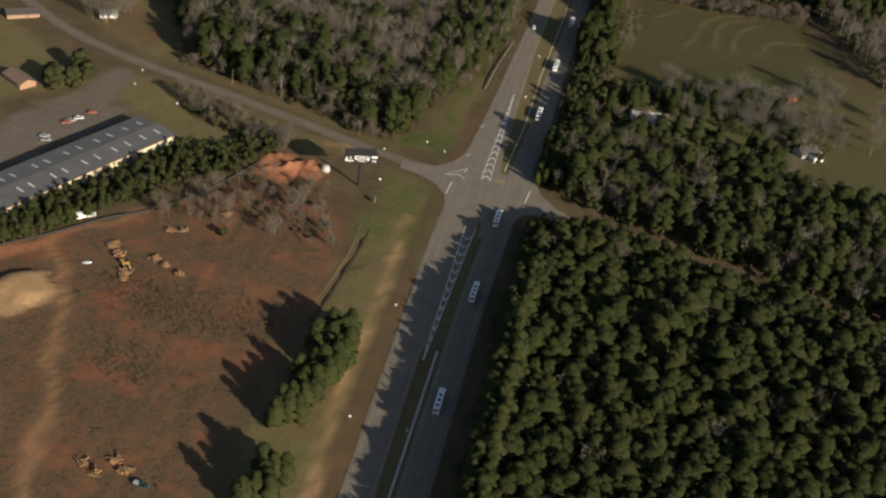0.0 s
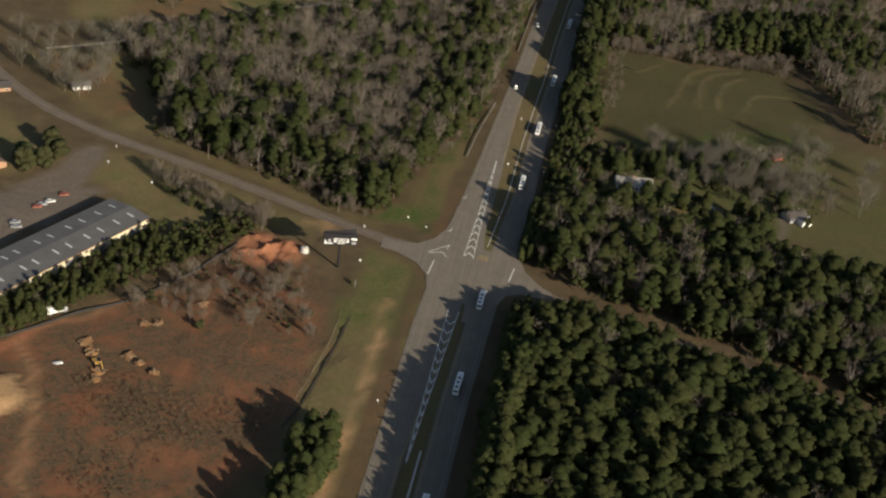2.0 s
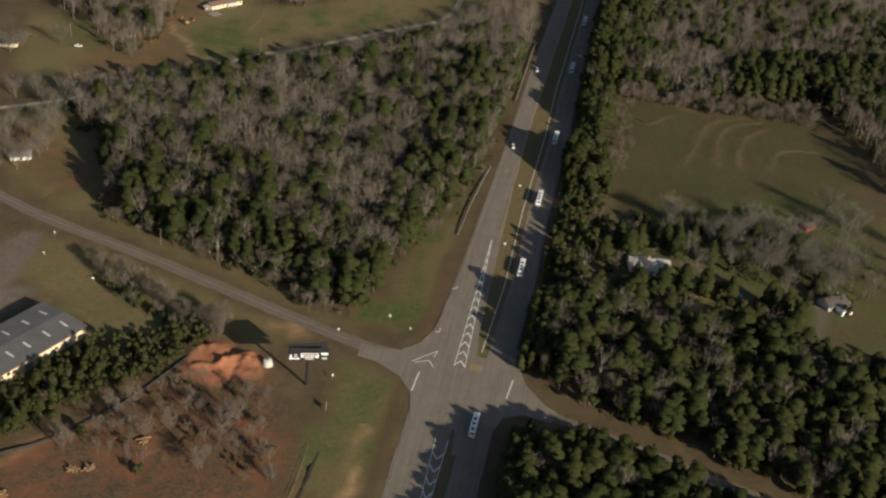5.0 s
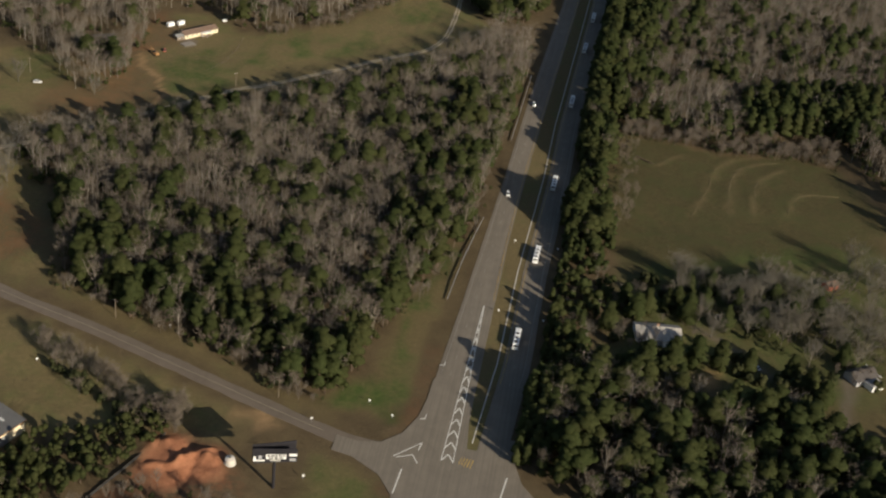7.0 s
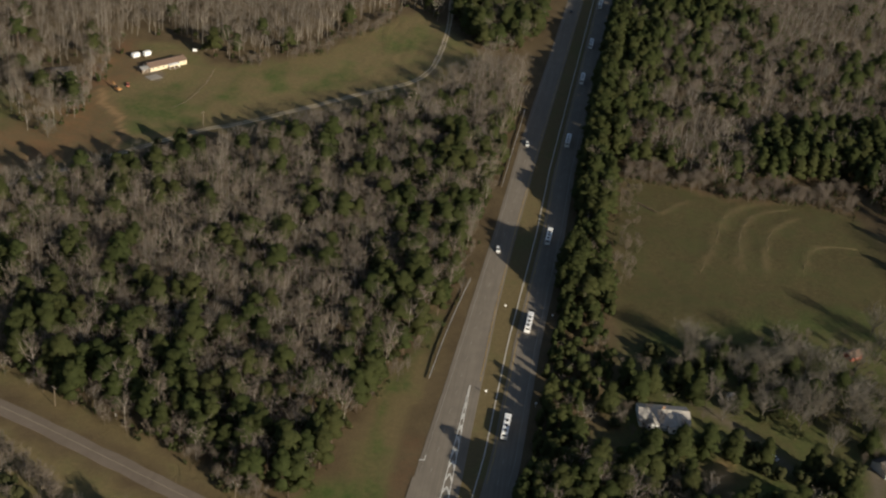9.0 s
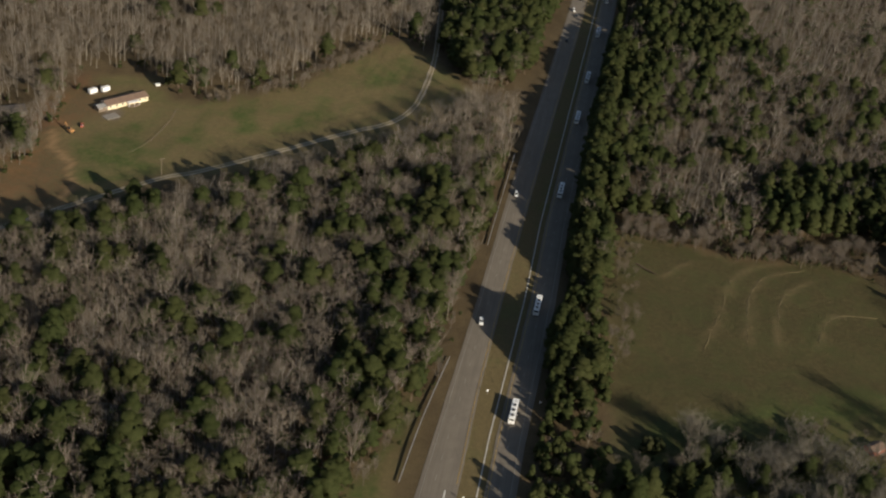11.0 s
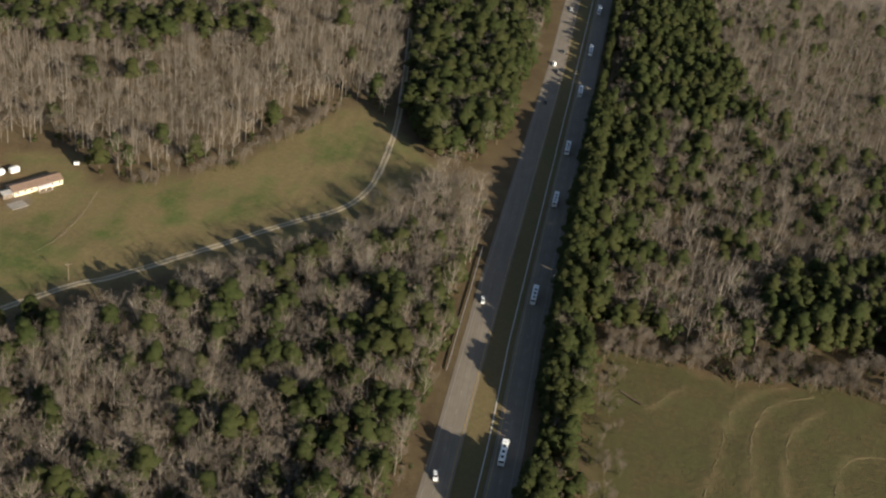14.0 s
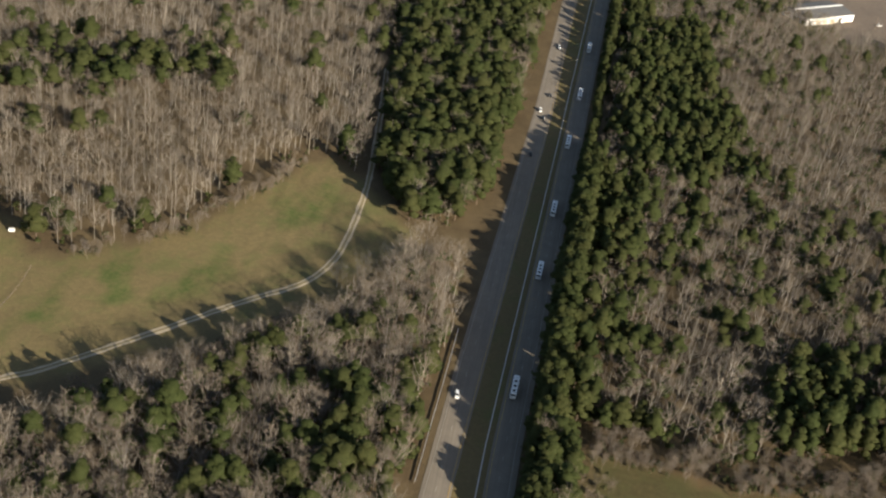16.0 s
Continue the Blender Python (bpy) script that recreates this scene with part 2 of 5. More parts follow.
def add_rod(bm, a, b, r1, r2=None, sides=8):
    a, b = Vector(a), Vector(b)
    turn = (b - a).to_track_quat("Z", "Y").to_matrix().to_4x4()
    m = Matrix.Translation((a + b) / 2) @ turn
    bmesh.ops.create_cone(bm, cap_ends=True, segments=sides, radius1=r1, radius2=r1 if r2 is None else r2, depth=(b - a).length, matrix=m)
    return bm


def rod(a, b, r1, r2=None, sides=8):
    return add_rod(bmesh.new(), a, b, r1, r2, sides)


def add_poly(bm, points, z, depth=0.0):
    """A flat plate with the outline given, of some depth below z."""
    top = bm.faces.new([bm.verts.new((x, y, z)) for x, y in points])
    if top.normal.z < 0 or top.calc_area() and sum(p[0] * q[1] - q[0] * p[1] for p, q in zip(points, points[1:] + points[:1])) < 0:
        top.normal_flip()
    if depth:
        low = bmesh.ops.extrude_face_region(bm, geom=[top])["geom"]
        for v in low:
            if isinstance(v, bmesh.types.BMVert):
                v.co.z = z
        for v in list(top.verts):
            v.co.z = z - depth
    return bm


def spread(pairs, values):
    """Interpolates a plan line of (y, x) pairs at the values of y."""
    ys, xs = [p[0] for p in pairs], [p[1] for p in pairs]
    return np.interp(values, ys, xs)


def smooth_line(points, step):
    """A Catmull-Rom line through plan points, with a point about every step metres."""
    p = [np.array(q, float) for q in points]
    p = [2 * p[0] - p[1], *p, 2 * p[-1] - p[-2]]
    out = []
    for i in range(1, len(p) - 2):
        n = max(1, int(np.linalg.norm(p[i + 1] - p[i]) / step))
        for j in range(n):
            t = j / n
            a = 2 * p[i] + (p[i + 1] - p[i - 1]) * t
            b = (2 * p[i - 1] - 5 * p[i] + 4 * p[i + 1] - p[i + 2]) * t * t
            out.append((a + b + (3 * p[i] - p[i - 1] - 3 * p[i + 1] + p[i + 2]) * t ** 3) / 2)
    out.append(p[-2])
    return np.array(out)


def add_ribbon(bm, line, widths, z, depth=0.0, crown=0.0, shift=0.0, ragged=0.0):
    """A strip along a plan line, with edges down to the ground."""
    line = np.asarray(line, float)
    d = np.gradient(line, axis=0)
    d /= np.linalg.norm(d, axis=1)[:, None]
    side = np.stack([d[:, 1], -d[:, 0]], 1)
    w = np.broadcast_to(np.asarray(widths, float), (len(line),))
    rows = []
    for k in range(len(line)):
        r1, r2 = (random.uniform(-ragged, ragged) for _ in range(2))
        offs = [(-w[k] / 2 + r1 - 0.3, -depth), (-w[k] / 2 + r1, 0), (0, crown), (w[k] / 2 + r2, 0), (w[k] / 2 + r2 + 0.3, -depth)]
        if not depth:
            offs = offs[1:4]
        rows.append([bm.verts.new((*(line[k] + side[k] * (o + shift)), z + dz)) for o, dz in offs])
    for r, q in zip(rows, rows[1:]):
        for i in range(len(r) - 1):
            bm.faces.new((r[i], r[i + 1], q[i + 1], q[i]))
    bm.normal_update()
    if sum(f.normal.z for f in bm.faces) < 0:
        bmesh.ops.reverse_faces(bm, faces=list(bm.faces))
    return bm


def ribbon(*a, **k):
    return add_ribbon(bmesh.new(), *a, **k)


def inside(poly, x, y):
    """Which of the points lie in the polygon."""
    hit = np.zeros(np.shape(x), bool)
    for (x1, y1), (x2, y2) in zip(poly, poly[1:] + poly[:1]):
        if y1 != y2:
            hit ^= ((y1 > y) != (y2 > y)) & (x < (x2 - x1) * (y - y1) / (y2 - y1) + x1)
    return hit


def away(line, x, y, closed=False):
    """How far the points lie from a plan line."""
    best = np.full(np.shape(x), 1e9)
    for (x1, y1), (x2, y2) in zip(line, line[1:] + line[:1] if closed else line[1:]):
        dx, dy = x2 - x1, y2 - y1
        t = np.clip(((x - x1) * dx + (y - y1) * dy) / max(dx * dx + dy * dy, 1e-9), 0, 1)
        best = np.minimum(best, np.hypot(x - x1 - t * dx, y - y1 - t * dy))
    return best


def zone(poly, x, y, soft):
    """1 in the polygon, 0 outside, with a soft border."""
    d = away(poly, x, y, True)
    return np.clip(0.5 + np.where(inside(poly, x, y), d, -d) / soft, 0, 1)


def ripple(x, y, seed, size):
    """Smooth random waves for uneven borders, about -1 to 1."""
    r = np.random.RandomState(seed)
    out = 0
    for _ in range(9):
        a, s = r.uniform(0, 6.28), r.uniform(0.6, 2.2) / size
        out = out + np.sin((x * np.cos(a) + y * np.sin(a)) * s * 6.28 + r.uniform(0, 6.28))
    return out / 3.5


# ---- the plan: lines and borders, in metres ----
L_EDGE = [(150, -55), (300, -57), (480, -59), (560, -57), (654, -52.5), (780, -47.5), (900, -44), (1176, -32), (1336, -28.5), (1800, -15)]
L_SIDE = [(150, -44), (390, -46), (420, -44), (500, -40), (560, -38), (660, -38), (716, -38), (790, -36.2), (856, -34), (1172, -21), (1336, -17.5), (1800, -4)]
R_EDGE = [(150, -41), (310, -39), (430, -38), (520, -35), (615, -29), (690, -28), (790, -24), (860, -23), (1150, -12), (1400, -3), (1800, 12)]
R_WIDE = 11.3
WEST_ROAD = [(-58, 547), (-80, 548.5), (-106, 556), (-155, 573), (-200, 588.5), (-236, 599), (-266, 610), (-298, 626), (-331, 650), (-360, 677), (-430, 745)]
EAST_ROAD = [(-24, 533), (-6, 526), (15, 520), (37, 513), (66, 503), (89, 496), (120, 485), (145, 476), (240, 436)]
GRAVEL_ROAD = [(-330, 700), (-298, 727), (-265, 767), (-249, 790), (-215, 836), (-199, 851), (-168, 887), (-140, 921), (-120, 943), (-112, 961), (-108.5, 986), (-109.5, 1043), (-118, 1123), (-128, 1200)]
CLAY_LOT = [(-245, 392), (-208, 428), (-185, 453), (-166, 482), (-150, 515), (-147, 538), (-122, 529), (-106, 500), (-93, 455), (-95, 400), (-108, 330), (-100, 270), (-330, 270), (-330, 380)]
VERGE = [(-95, 400), (-89, 460), (-91, 537), (-66, 530), (-58, 500), (-58, 450), (-57, 300), (-55, 250), (-95, 250)]
HOME_FIELD = [(-300, 732), (-264, 768), (-213, 832), (-150, 886), (-105, 936), (-74, 1000), (-109, 1045), (-134, 1068), (-166, 1011), (-180, 970), (-217, 933), (-236, 922), (-262, 950), (-290, 940), (-300, 900), (-282, 862), (-330, 850), (-370, 842), (-340, 760)]
EAST_FIELD = [(14, 743), (11, 810), (15, 867), (44, 866), (63, 860), (120, 873), (138, 866), (160, 825), (154, 774), (118, 748), (84, 720), (56, 690), (23, 700)]
YARD = [(14, 630), (20, 700), (60, 700), (120, 750), (155, 770), (200, 760), (215, 600), (140, 590), (110, 605), (60, 625)]
CORNER = [(-97, 566), (-70, 566), (-62, 585), (-58, 620), (-52, 690), (-60, 690), (-78, 640), (-80, 590)]
WEST_YARD = [(-300, 650), (-240, 606), (-232, 625), (-243, 655), (-262, 690), (-290, 722), (-340, 690)]
SHOP_LOT = [(-330, 440), (-284, 500), (-270, 536), (-261, 562), (-256, 592), (-243, 588), (-242, 572), (-240, 546), (-226, 546), (-236, 520), (-262, 460), (-300, 420), (-360, 440)]
SHOP_GRASS = [(-240, 592), (-165, 568), (-120, 548), (-122, 532), (-147, 540), (-180, 520), (-196, 526), (-226, 546), (-300, 600), (-370, 660), (-400, 560), (-300, 520)]
TERRACES = [[(54, 776), (57, 788), (64, 816), (69, 839), (81, 857), (96, 866), (124, 878)], [(74, 786), (75, 803), (77, 824), (82, 843), (91, 853), (106, 862)], [(88, 790), (89, 808), (91, 825), (96, 838), (108, 852)], [(106, 796), (108, 806), (111, 815), (117, 824), (125, 828), (138, 830)], [(36, 832), (44, 844), (50, 851)]]
FAR_LOT = [(146, 1490), (172, 1440), (192, 1412), (300, 1450), (320, 1600), (160, 1600)]
FAR_GRASS = [(150, 1440), (192, 1400), (215, 1385), (300, 1420), (300, 1460), (190, 1420), (160, 1470)]

# ---- the ground ----
CROSSROADS = [(-58.5, 488), (-56.5, 504), (-60, 523.5), (-66.5, 533), (-78, 540), (-86, 541.5), (-86, 550.5), (-77.6, 549), (-69, 551), (-62, 558.5), (-57.8, 570), (-56.3, 582), (-55.8, 596), (-40, 596), (-36.5, 556), (-29.5, 556), (-27, 566),
              (-18, 566), (-17.5, 552), (-14, 542), (-5, 531), (0, 528), (-2, 520.5), (-14, 522), (-21, 518), (-25, 506), (-26.5, 490), (-38, 490), (-38.5, 505), (-42, 505), (-43, 490)]


def base_height(x, y):
    rough = 0.25 * ripple(x, y, 5, 70) + 0.12 * ripple(x, y, 6, 14) - 0.45
    off = np.minimum(away(WEST_ROAD, x, y) - 7, away(EAST_ROAD, x, y) - 6)
    off = np.minimum(off, away(GRAVEL_ROAD, x, y) - 5)
    off = np.minimum(off, np.maximum(spread(L_EDGE, y) - x, x - spread(R_EDGE, y) - R_WIDE) - 3)
    off = np.minimum(off, np.where(inside(CROSSROADS, x, y), 0, away(CROSSROADS, x, y, True)) - 3)
    k = np.clip(off / 8, 0, 1)
    return rough * k - 0.1 * (1 - k)


def build_ground():
    xs = np.concatenate([[-4000, -2200, -1200, -750], np.arange(-520, -155, 3.0), np.arange(-154, -114, 1.0), np.arange(-113, 381, 3.0), [600, 1000, 2000, 4000]])
    ys = np.concatenate([[-3000, -1000, -200, 100], np.arange(220, 493, 3.0), np.arange(494, 542, 1.0), np.arange(543, 1641, 3.0), [1800, 2300, 3200, 4900]])
    X, Y = np.meshgrid(xs, ys)
    wx, wy = X + 2.2 * ripple(X, Y, 3, 28), Y + 2.2 * ripple(X, Y, 4, 28)
    Z = base_height(X, Y)
    mound = np.clip(1 - away([(-147, 526), (-137, 521), (-126, 521)], wx, wy) / 9, 0, 1)
    heap = np.clip(1 - away([(-207, 384), (-201, 382)], wx, wy) / 11, 0, 1)
    ridge = np.exp(-(away([(-146, 515), (-139, 519), (-129, 528)], wx, wy) / 1.5) ** 2)
    gully = np.exp(-(away([(-137, 533), (-131, 519), (-133, 505)], X + ripple(X, Y, 14, 9), Y) / 1.1) ** 2)
    mound = mound * np.clip(0.85 + 0.22 * ripple(X, Y, 13, 9), 0.3, 1.3)
    Z = Z + 1.5 * ridge - 0.7 * gully + 2.2 * mound ** 1.4 + 2.6 * np.clip(heap * 2.4, 0, 1)
    ditch = away([(-87, 470), (-88.5, 445), (-90, 420), (-93, 400)], wx, wy)
    Z = Z - 0.9 * np.exp(-(ditch / 1.6) ** 2)
    terraces = 0
    for line in TERRACES:
        terraces = terraces + np.exp(-(away(line, X + 1.2 * ripple(X, Y, 8, 22), Y) / 1.7) ** 2) * np.clip(0.75 + 0.5 * ripple(X, Y, 12, 30), 0, 1)
    terraces = np.clip(terraces, 0, 1)
    Z = Z + 0.3 * terraces
    clay = zone(CLAY_LOT, wx, wy, 8)
    plot = zone([(-240, 643), (-252, 622), (-287, 648), (-312, 668), (-330, 690), (-305, 700), (-284, 680), (-259, 666)], wx, wy, 8) * 0.6
    yard = np.maximum(0.6 * zone([(-300, 860), (-284, 863), (-276, 880), (-264, 905), (-269, 916), (-290, 944), (-300, 935)], wx, wy, 8), 0.5 * zone([(-282, 862), (-254, 830), (-248, 815), (-247, 799), (-268, 772), (-297, 748), (-310, 770), (-318, 812), (-330, 850), (-310, 880)], wx, wy, 10))
    fringe = np.clip(1.2 - away([(20, 872), (44, 868), (63, 862), (120, 876), (140, 868)], wx, wy) / 5, 0, 1) * 0.25
    bend = np.clip(1.3 - away([(-254, 786), (-247, 799), (-250, 816), (-255, 828), (-263, 838), (-275, 849), (-282, 864)], wx, wy) / 2.4, 0, 1)
    grass = np.max([share * zone(p, wx, wy, 9) for p, share in ((VERGE, 1), (HOME_FIELD, 1), (EAST_FIELD, 0.72), (YARD, 0.55), (CORNER, 0.8), (WEST_YARD, 1), (SHOP_GRASS, 1), (FAR_GRASS, 1), ([(-262, 632), (-208, 601), (-154, 581), (-114, 566), (-90, 560), (-92, 566), (-112, 572), (-155, 590), (-212, 611), (-250, 650)], 0.9))], axis=0)
    median = (X > spread(L_SIDE, Y) - 1) & (X < spread(R_EDGE, Y) + 1) & (Y > 150) & (Y < 1800)
    grass = np.where(median, 0.85, grass)
    beside = np.abs(X - spread(L_EDGE, Y) + 4.2 + ripple(X, Y, 9, 25)) < 4.2
    grass = np.where(beside, grass * 0.25, grass)
    strip = np.exp(-((X - spread([(250, -66), (311, -67), (341, -69), (381, -71), (413, -70), (463, -71), (500, -74)], Y) + 1.2 * ripple(X, Y, 10, 20)) / 2.1) ** 2) * (Y < 500) * (Y > 240) * np.clip(0.75 + 0.45 * ripple(X, Y, 11, 40), 0, 1)
    tracks = np.exp(-(away([(-150, 262), (-158, 293), (-171, 332), (-184, 371), (-197, 400), (-215, 418)], wx, wy) / 1.7) ** 2)
    path = np.exp(-(away([(-222, 409), (-206, 428), (-190, 447), (-172, 470)], wx, wy) / 2.0) ** 2)
    sand = np.clip(np.max([zone([(-216, 388), (-203, 396), (-193, 385), (-199, 363), (-216, 362)], wx, wy, 2), 1.1 * strip, 0.45 * tracks, 0.35 * path, 0.55 * bend,
                          zone([(-126, 552), (-116, 546), (-108, 550), (-116, 556)], wx, wy, 5) * 0.6, zone([(54, 628), (60, 650), (72, 655), (66, 640), (60, 626)], wx, wy, 4) * 0.8], axis=0), 0, 1)
    raw = np.clip(np.max([zone([(-151, 512), (-149, 534), (-137, 534), (-120, 528), (-119, 521), (-130, 510), (-138, 503)], wx, wy, 6), 0.8 * path, 0.22 * tracks,
                         zone([(-250, 388), (-212, 424), (-206, 420), (-240, 384)], wx, wy, 5)], axis=0), 0, 1) * clay
    lush_and_shade = np.clip(np.max([0.9 * np.exp(-(away([(-63, 700), (-66, 679), (-72, 652), (-73, 603), (-68, 566)], wx, wy) / 3.0) ** 2), zone([(-95, 568), (-70, 568), (-68, 588), (-82, 592)], wx, wy, 6), 0.8 * zone([(-225, 858), (-211, 890), (-216, 920), (-224, 876)], wx, wy, 5), 0.8 * zone([(-206, 924), (-198, 946), (-186, 914), (-192, 898)], wx, wy, 5), 0.8 * zone([(-178, 908), (-168, 935), (-160, 960), (-150, 940), (-160, 915)], wx, wy, 6), 0.8 * zone([(-140, 985), (-150, 1010), (-128, 1040), (-118, 1010)], wx, wy, 8), 0.8 * zone([(-267, 854), (-253, 885), (-238, 898), (-238, 870), (-219, 843), (-224, 830), (-248, 822)], wx, wy, 8),
                          # the wide zone over the east yard also paints the grove's shade into the colour
                          zone([(62, 622), (80, 634), (90, 628), (76, 612)], wx, wy, 6), 0.6 * zone([(14, 640), (16, 705), (60, 735), (112, 765), (160, 770), (150, 690), (132, 640), (100, 620)], wx, wy, 14), 0.35 * zone([(136, 592), (132, 630), (150, 690), (230, 700), (230, 590)], wx, wy, 8), 0.55 * zone([(-94, 470), (-66, 470), (-62, 500), (-66, 528), (-91, 535)], wx, wy, 8), 0.5 * zone([(-340, 800), (-305, 800), (-310, 845), (-350, 842)], wx, wy, 8)], axis=0), 0, 1)
    gravel = np.clip(np.max([zone(SHOP_LOT, wx, wy, 5), zone(FAR_LOT, X, Y, 4), 0.9 * zone([(-268, 886), (-258, 886), (-255, 897), (-263, 903), (-270, 897)], wx, wy, 3), 0.7 * zone([(112, 612), (117, 611), (122, 640), (127, 652), (118, 652)], wx, wy, 3),
                            0.75 * np.exp(-(away([(50, 672), (60, 665), (72, 656), (84, 643), (95, 630)], X, Y) / 2.2) ** 2)], axis=0), 0, 1)
    red = np.clip(np.max([clay, yard, plot, fringe, 0.5 * bend, 0.3 * (beside & (Y < 620))], axis=0), 0, 1)
    verts = np.stack([X, Y, Z], -1).reshape(-1, 3)
    ny, nx = X.shape
    i = (np.arange(ny - 1)[:, None] * nx + np.arange(nx - 1)).ravel()
    quads = np.stack([i, i + 1, i + nx + 1, i + nx], 1)
    me = bpy.data.meshes.new("ground")
    me.from_pydata(verts.tolist(), [], quads.tolist())
    pasture = np.maximum(0.9 * zone(EAST_FIELD, wx, wy, 9), 0.5 * zone(YARD, wx, wy, 9)) * (1 - 0.85 * terraces)
    for name, chans in (("cover", (red, grass, sand, np.ones(X.shape))), ("wear", (raw, lush_and_shade, gravel, pasture))):
        data = np.stack([np.broadcast_to(c, X.shape).ravel() for c in chans], 1)
        me.attributes.new(name, "FLOAT_COLOR", "POINT").data.foreach_set("color", data.astype(np.float32).ravel())
    me.polygons.foreach_set("use_smooth", [True] * len(me.polygons))
    me.materials.append(GROUND)
    tagged(new("ground", me), "brown winter ground of grass, red clay and leaf litter", "ground", kind="structure")


build_ground()

# ---- roads ----
def build_roads():
    ys = np.arange(150.0, 1801.0, 6.0)
    left, inner = spread(L_EDGE, ys), spread(L_SIDE, ys)
    line = np.stack([(left + inner) / 2, ys], 1)
    west = part("highway_west_carriageway", ribbon(line, inner - left, 0.02, 0.8, 0.06, 0, 0.08), ROAD)
    tagged(west, "sun-bleached asphalt carriageway of a divided highway", "road", kind="structure")
    edge = spread(R_EDGE, ys)
    east_line = np.stack([edge + R_WIDE / 2, ys], 1)
    east = part("highway_east_carriageway", ribbon(east_line, R_WIDE, 0.02, 0.8, 0.06, 0, 0.08), ROAD)
    tagged(east, "asphalt carriageway lying in the shade of pines", "road", kind="structure")
    w = smooth_line(WEST_ROAD, 6)
    tagged(part("side_road_west", ribbon(w, 7.3, 0.0, 0.7, 0.05, 0, 0.35), LANE), "worn grey two-lane side road", "road", kind="structure")
    e = smooth_line(EAST_ROAD, 6)
    tagged(part("side_road_east", ribbon(e, 6.2, 0.0, 0.7, 0.05, 0, 0.2), LANE), "narrow side road beside the pine wood", "road", kind="structure")
    bm = add_poly(bmesh.new(), CROSSROADS, 0.10, 0.4)
    tagged(part("crossroads", bm, ROAD), "wide asphalt crossroads of highway and side roads", "road", kind="structure")
    # concrete gutter in the median
    gy = np.concatenate([np.arange(560.0, 1700.0, 6.0)])
    g = np.stack([spread(R_EDGE, gy) - 2.6, gy], 1)
    tagged(part("median_gutter", ribbon(g, 0.38, -0.02, 0.6), CONCRETE), "narrow pale concrete gutter along the grass median", "gutter", kind="structure")
    gy = np.arange(200.0, 400.0, 6.0)
    g = np.stack([spread(R_EDGE, gy) - 1.8, gy], 1)
    tagged(part("median_gutter_south", ribbon(g, 0.7, 0.06, 0.6), CONCRETE), "narrow pale concrete gutter along the median", "gutter", kind="structure")
    # gravel drive: two wheel tracks on a pale bed
    g = smooth_line(GRAVEL_ROAD, 4)
    tagged(part("gravel_drive", ribbon(g, 3.4, -0.05, 0.6, 0.04, 0, 0.35), GRAVEL), "pale gravel drive through a meadow", "drive", kind="structure")
    tagged(part("drive_grass_strip", ribbon(g[30:], 0.5, 0.025, 0.03, 0.02, 0, 0.2), worn("dry_grass_strip", (0.15, 0.125, 0.06), (0.20, 0.16, 0.08), 0.8, 0.95, own=False)), "thin grass strip between the wheel tracks", "grass", kind="structure")


build_roads()


def build_banks():
    """The ditch in the verge, and the low terrace banks in the east meadow."""
    dry = worn("dry_bank_grass", (0.074, 0.060, 0.027), (0.122, 0.094, 0.044), 0.3, 0.95, own=False, bump=0.4)
    for line in TERRACES:
        p = smooth_line(line, 2.5)
        p[:, 0] += 0.5 * ripple(p[:, 0], p[:, 1], 31, 9)
        ends = np.sin(np.linspace(0.05, 3.09, len(p))) ** 0.5
        bm = ribbon(p, (0.8 + 0.45 * ripple(p[:, 0], p[:, 1], 32, 14)) * ends, 0.12, 0.35, 0.10, 0, 0.3)
        for v in bm.verts:
            v.co.z += float(base_height(np.array(v.co.x), np.array(v.co.y))) + 0.02
        tagged(part("terrace_bank", bm, dry), "low terrace bank of dry tan grass", "bank", kind="structure")
    # a dark ribbon along the line of the ditch
    g = smooth_line([(-86.5, 478), (-87.5, 455), (-89, 432), (-91, 412), (-95, 396)], 3.0)
    bm = bmesh.new()
    add_ribbon(bm, g, 1.0, 0.0, 0.0, 0.0, 0, 0.3)
    for v in bm.verts:
        v.co.z += float(base_height(np.array(v.co.x), np.array(v.co.y))) + 0.12
    tagged(part("ditch_bed", bm, worn("dark_ditch_soil", (0.038, 0.030, 0.020), (0.065, 0.050, 0.032), 0.6, 0.9, own=False)), "dark ditch in the grass verge", "ditch", kind="structure")


build_banks()


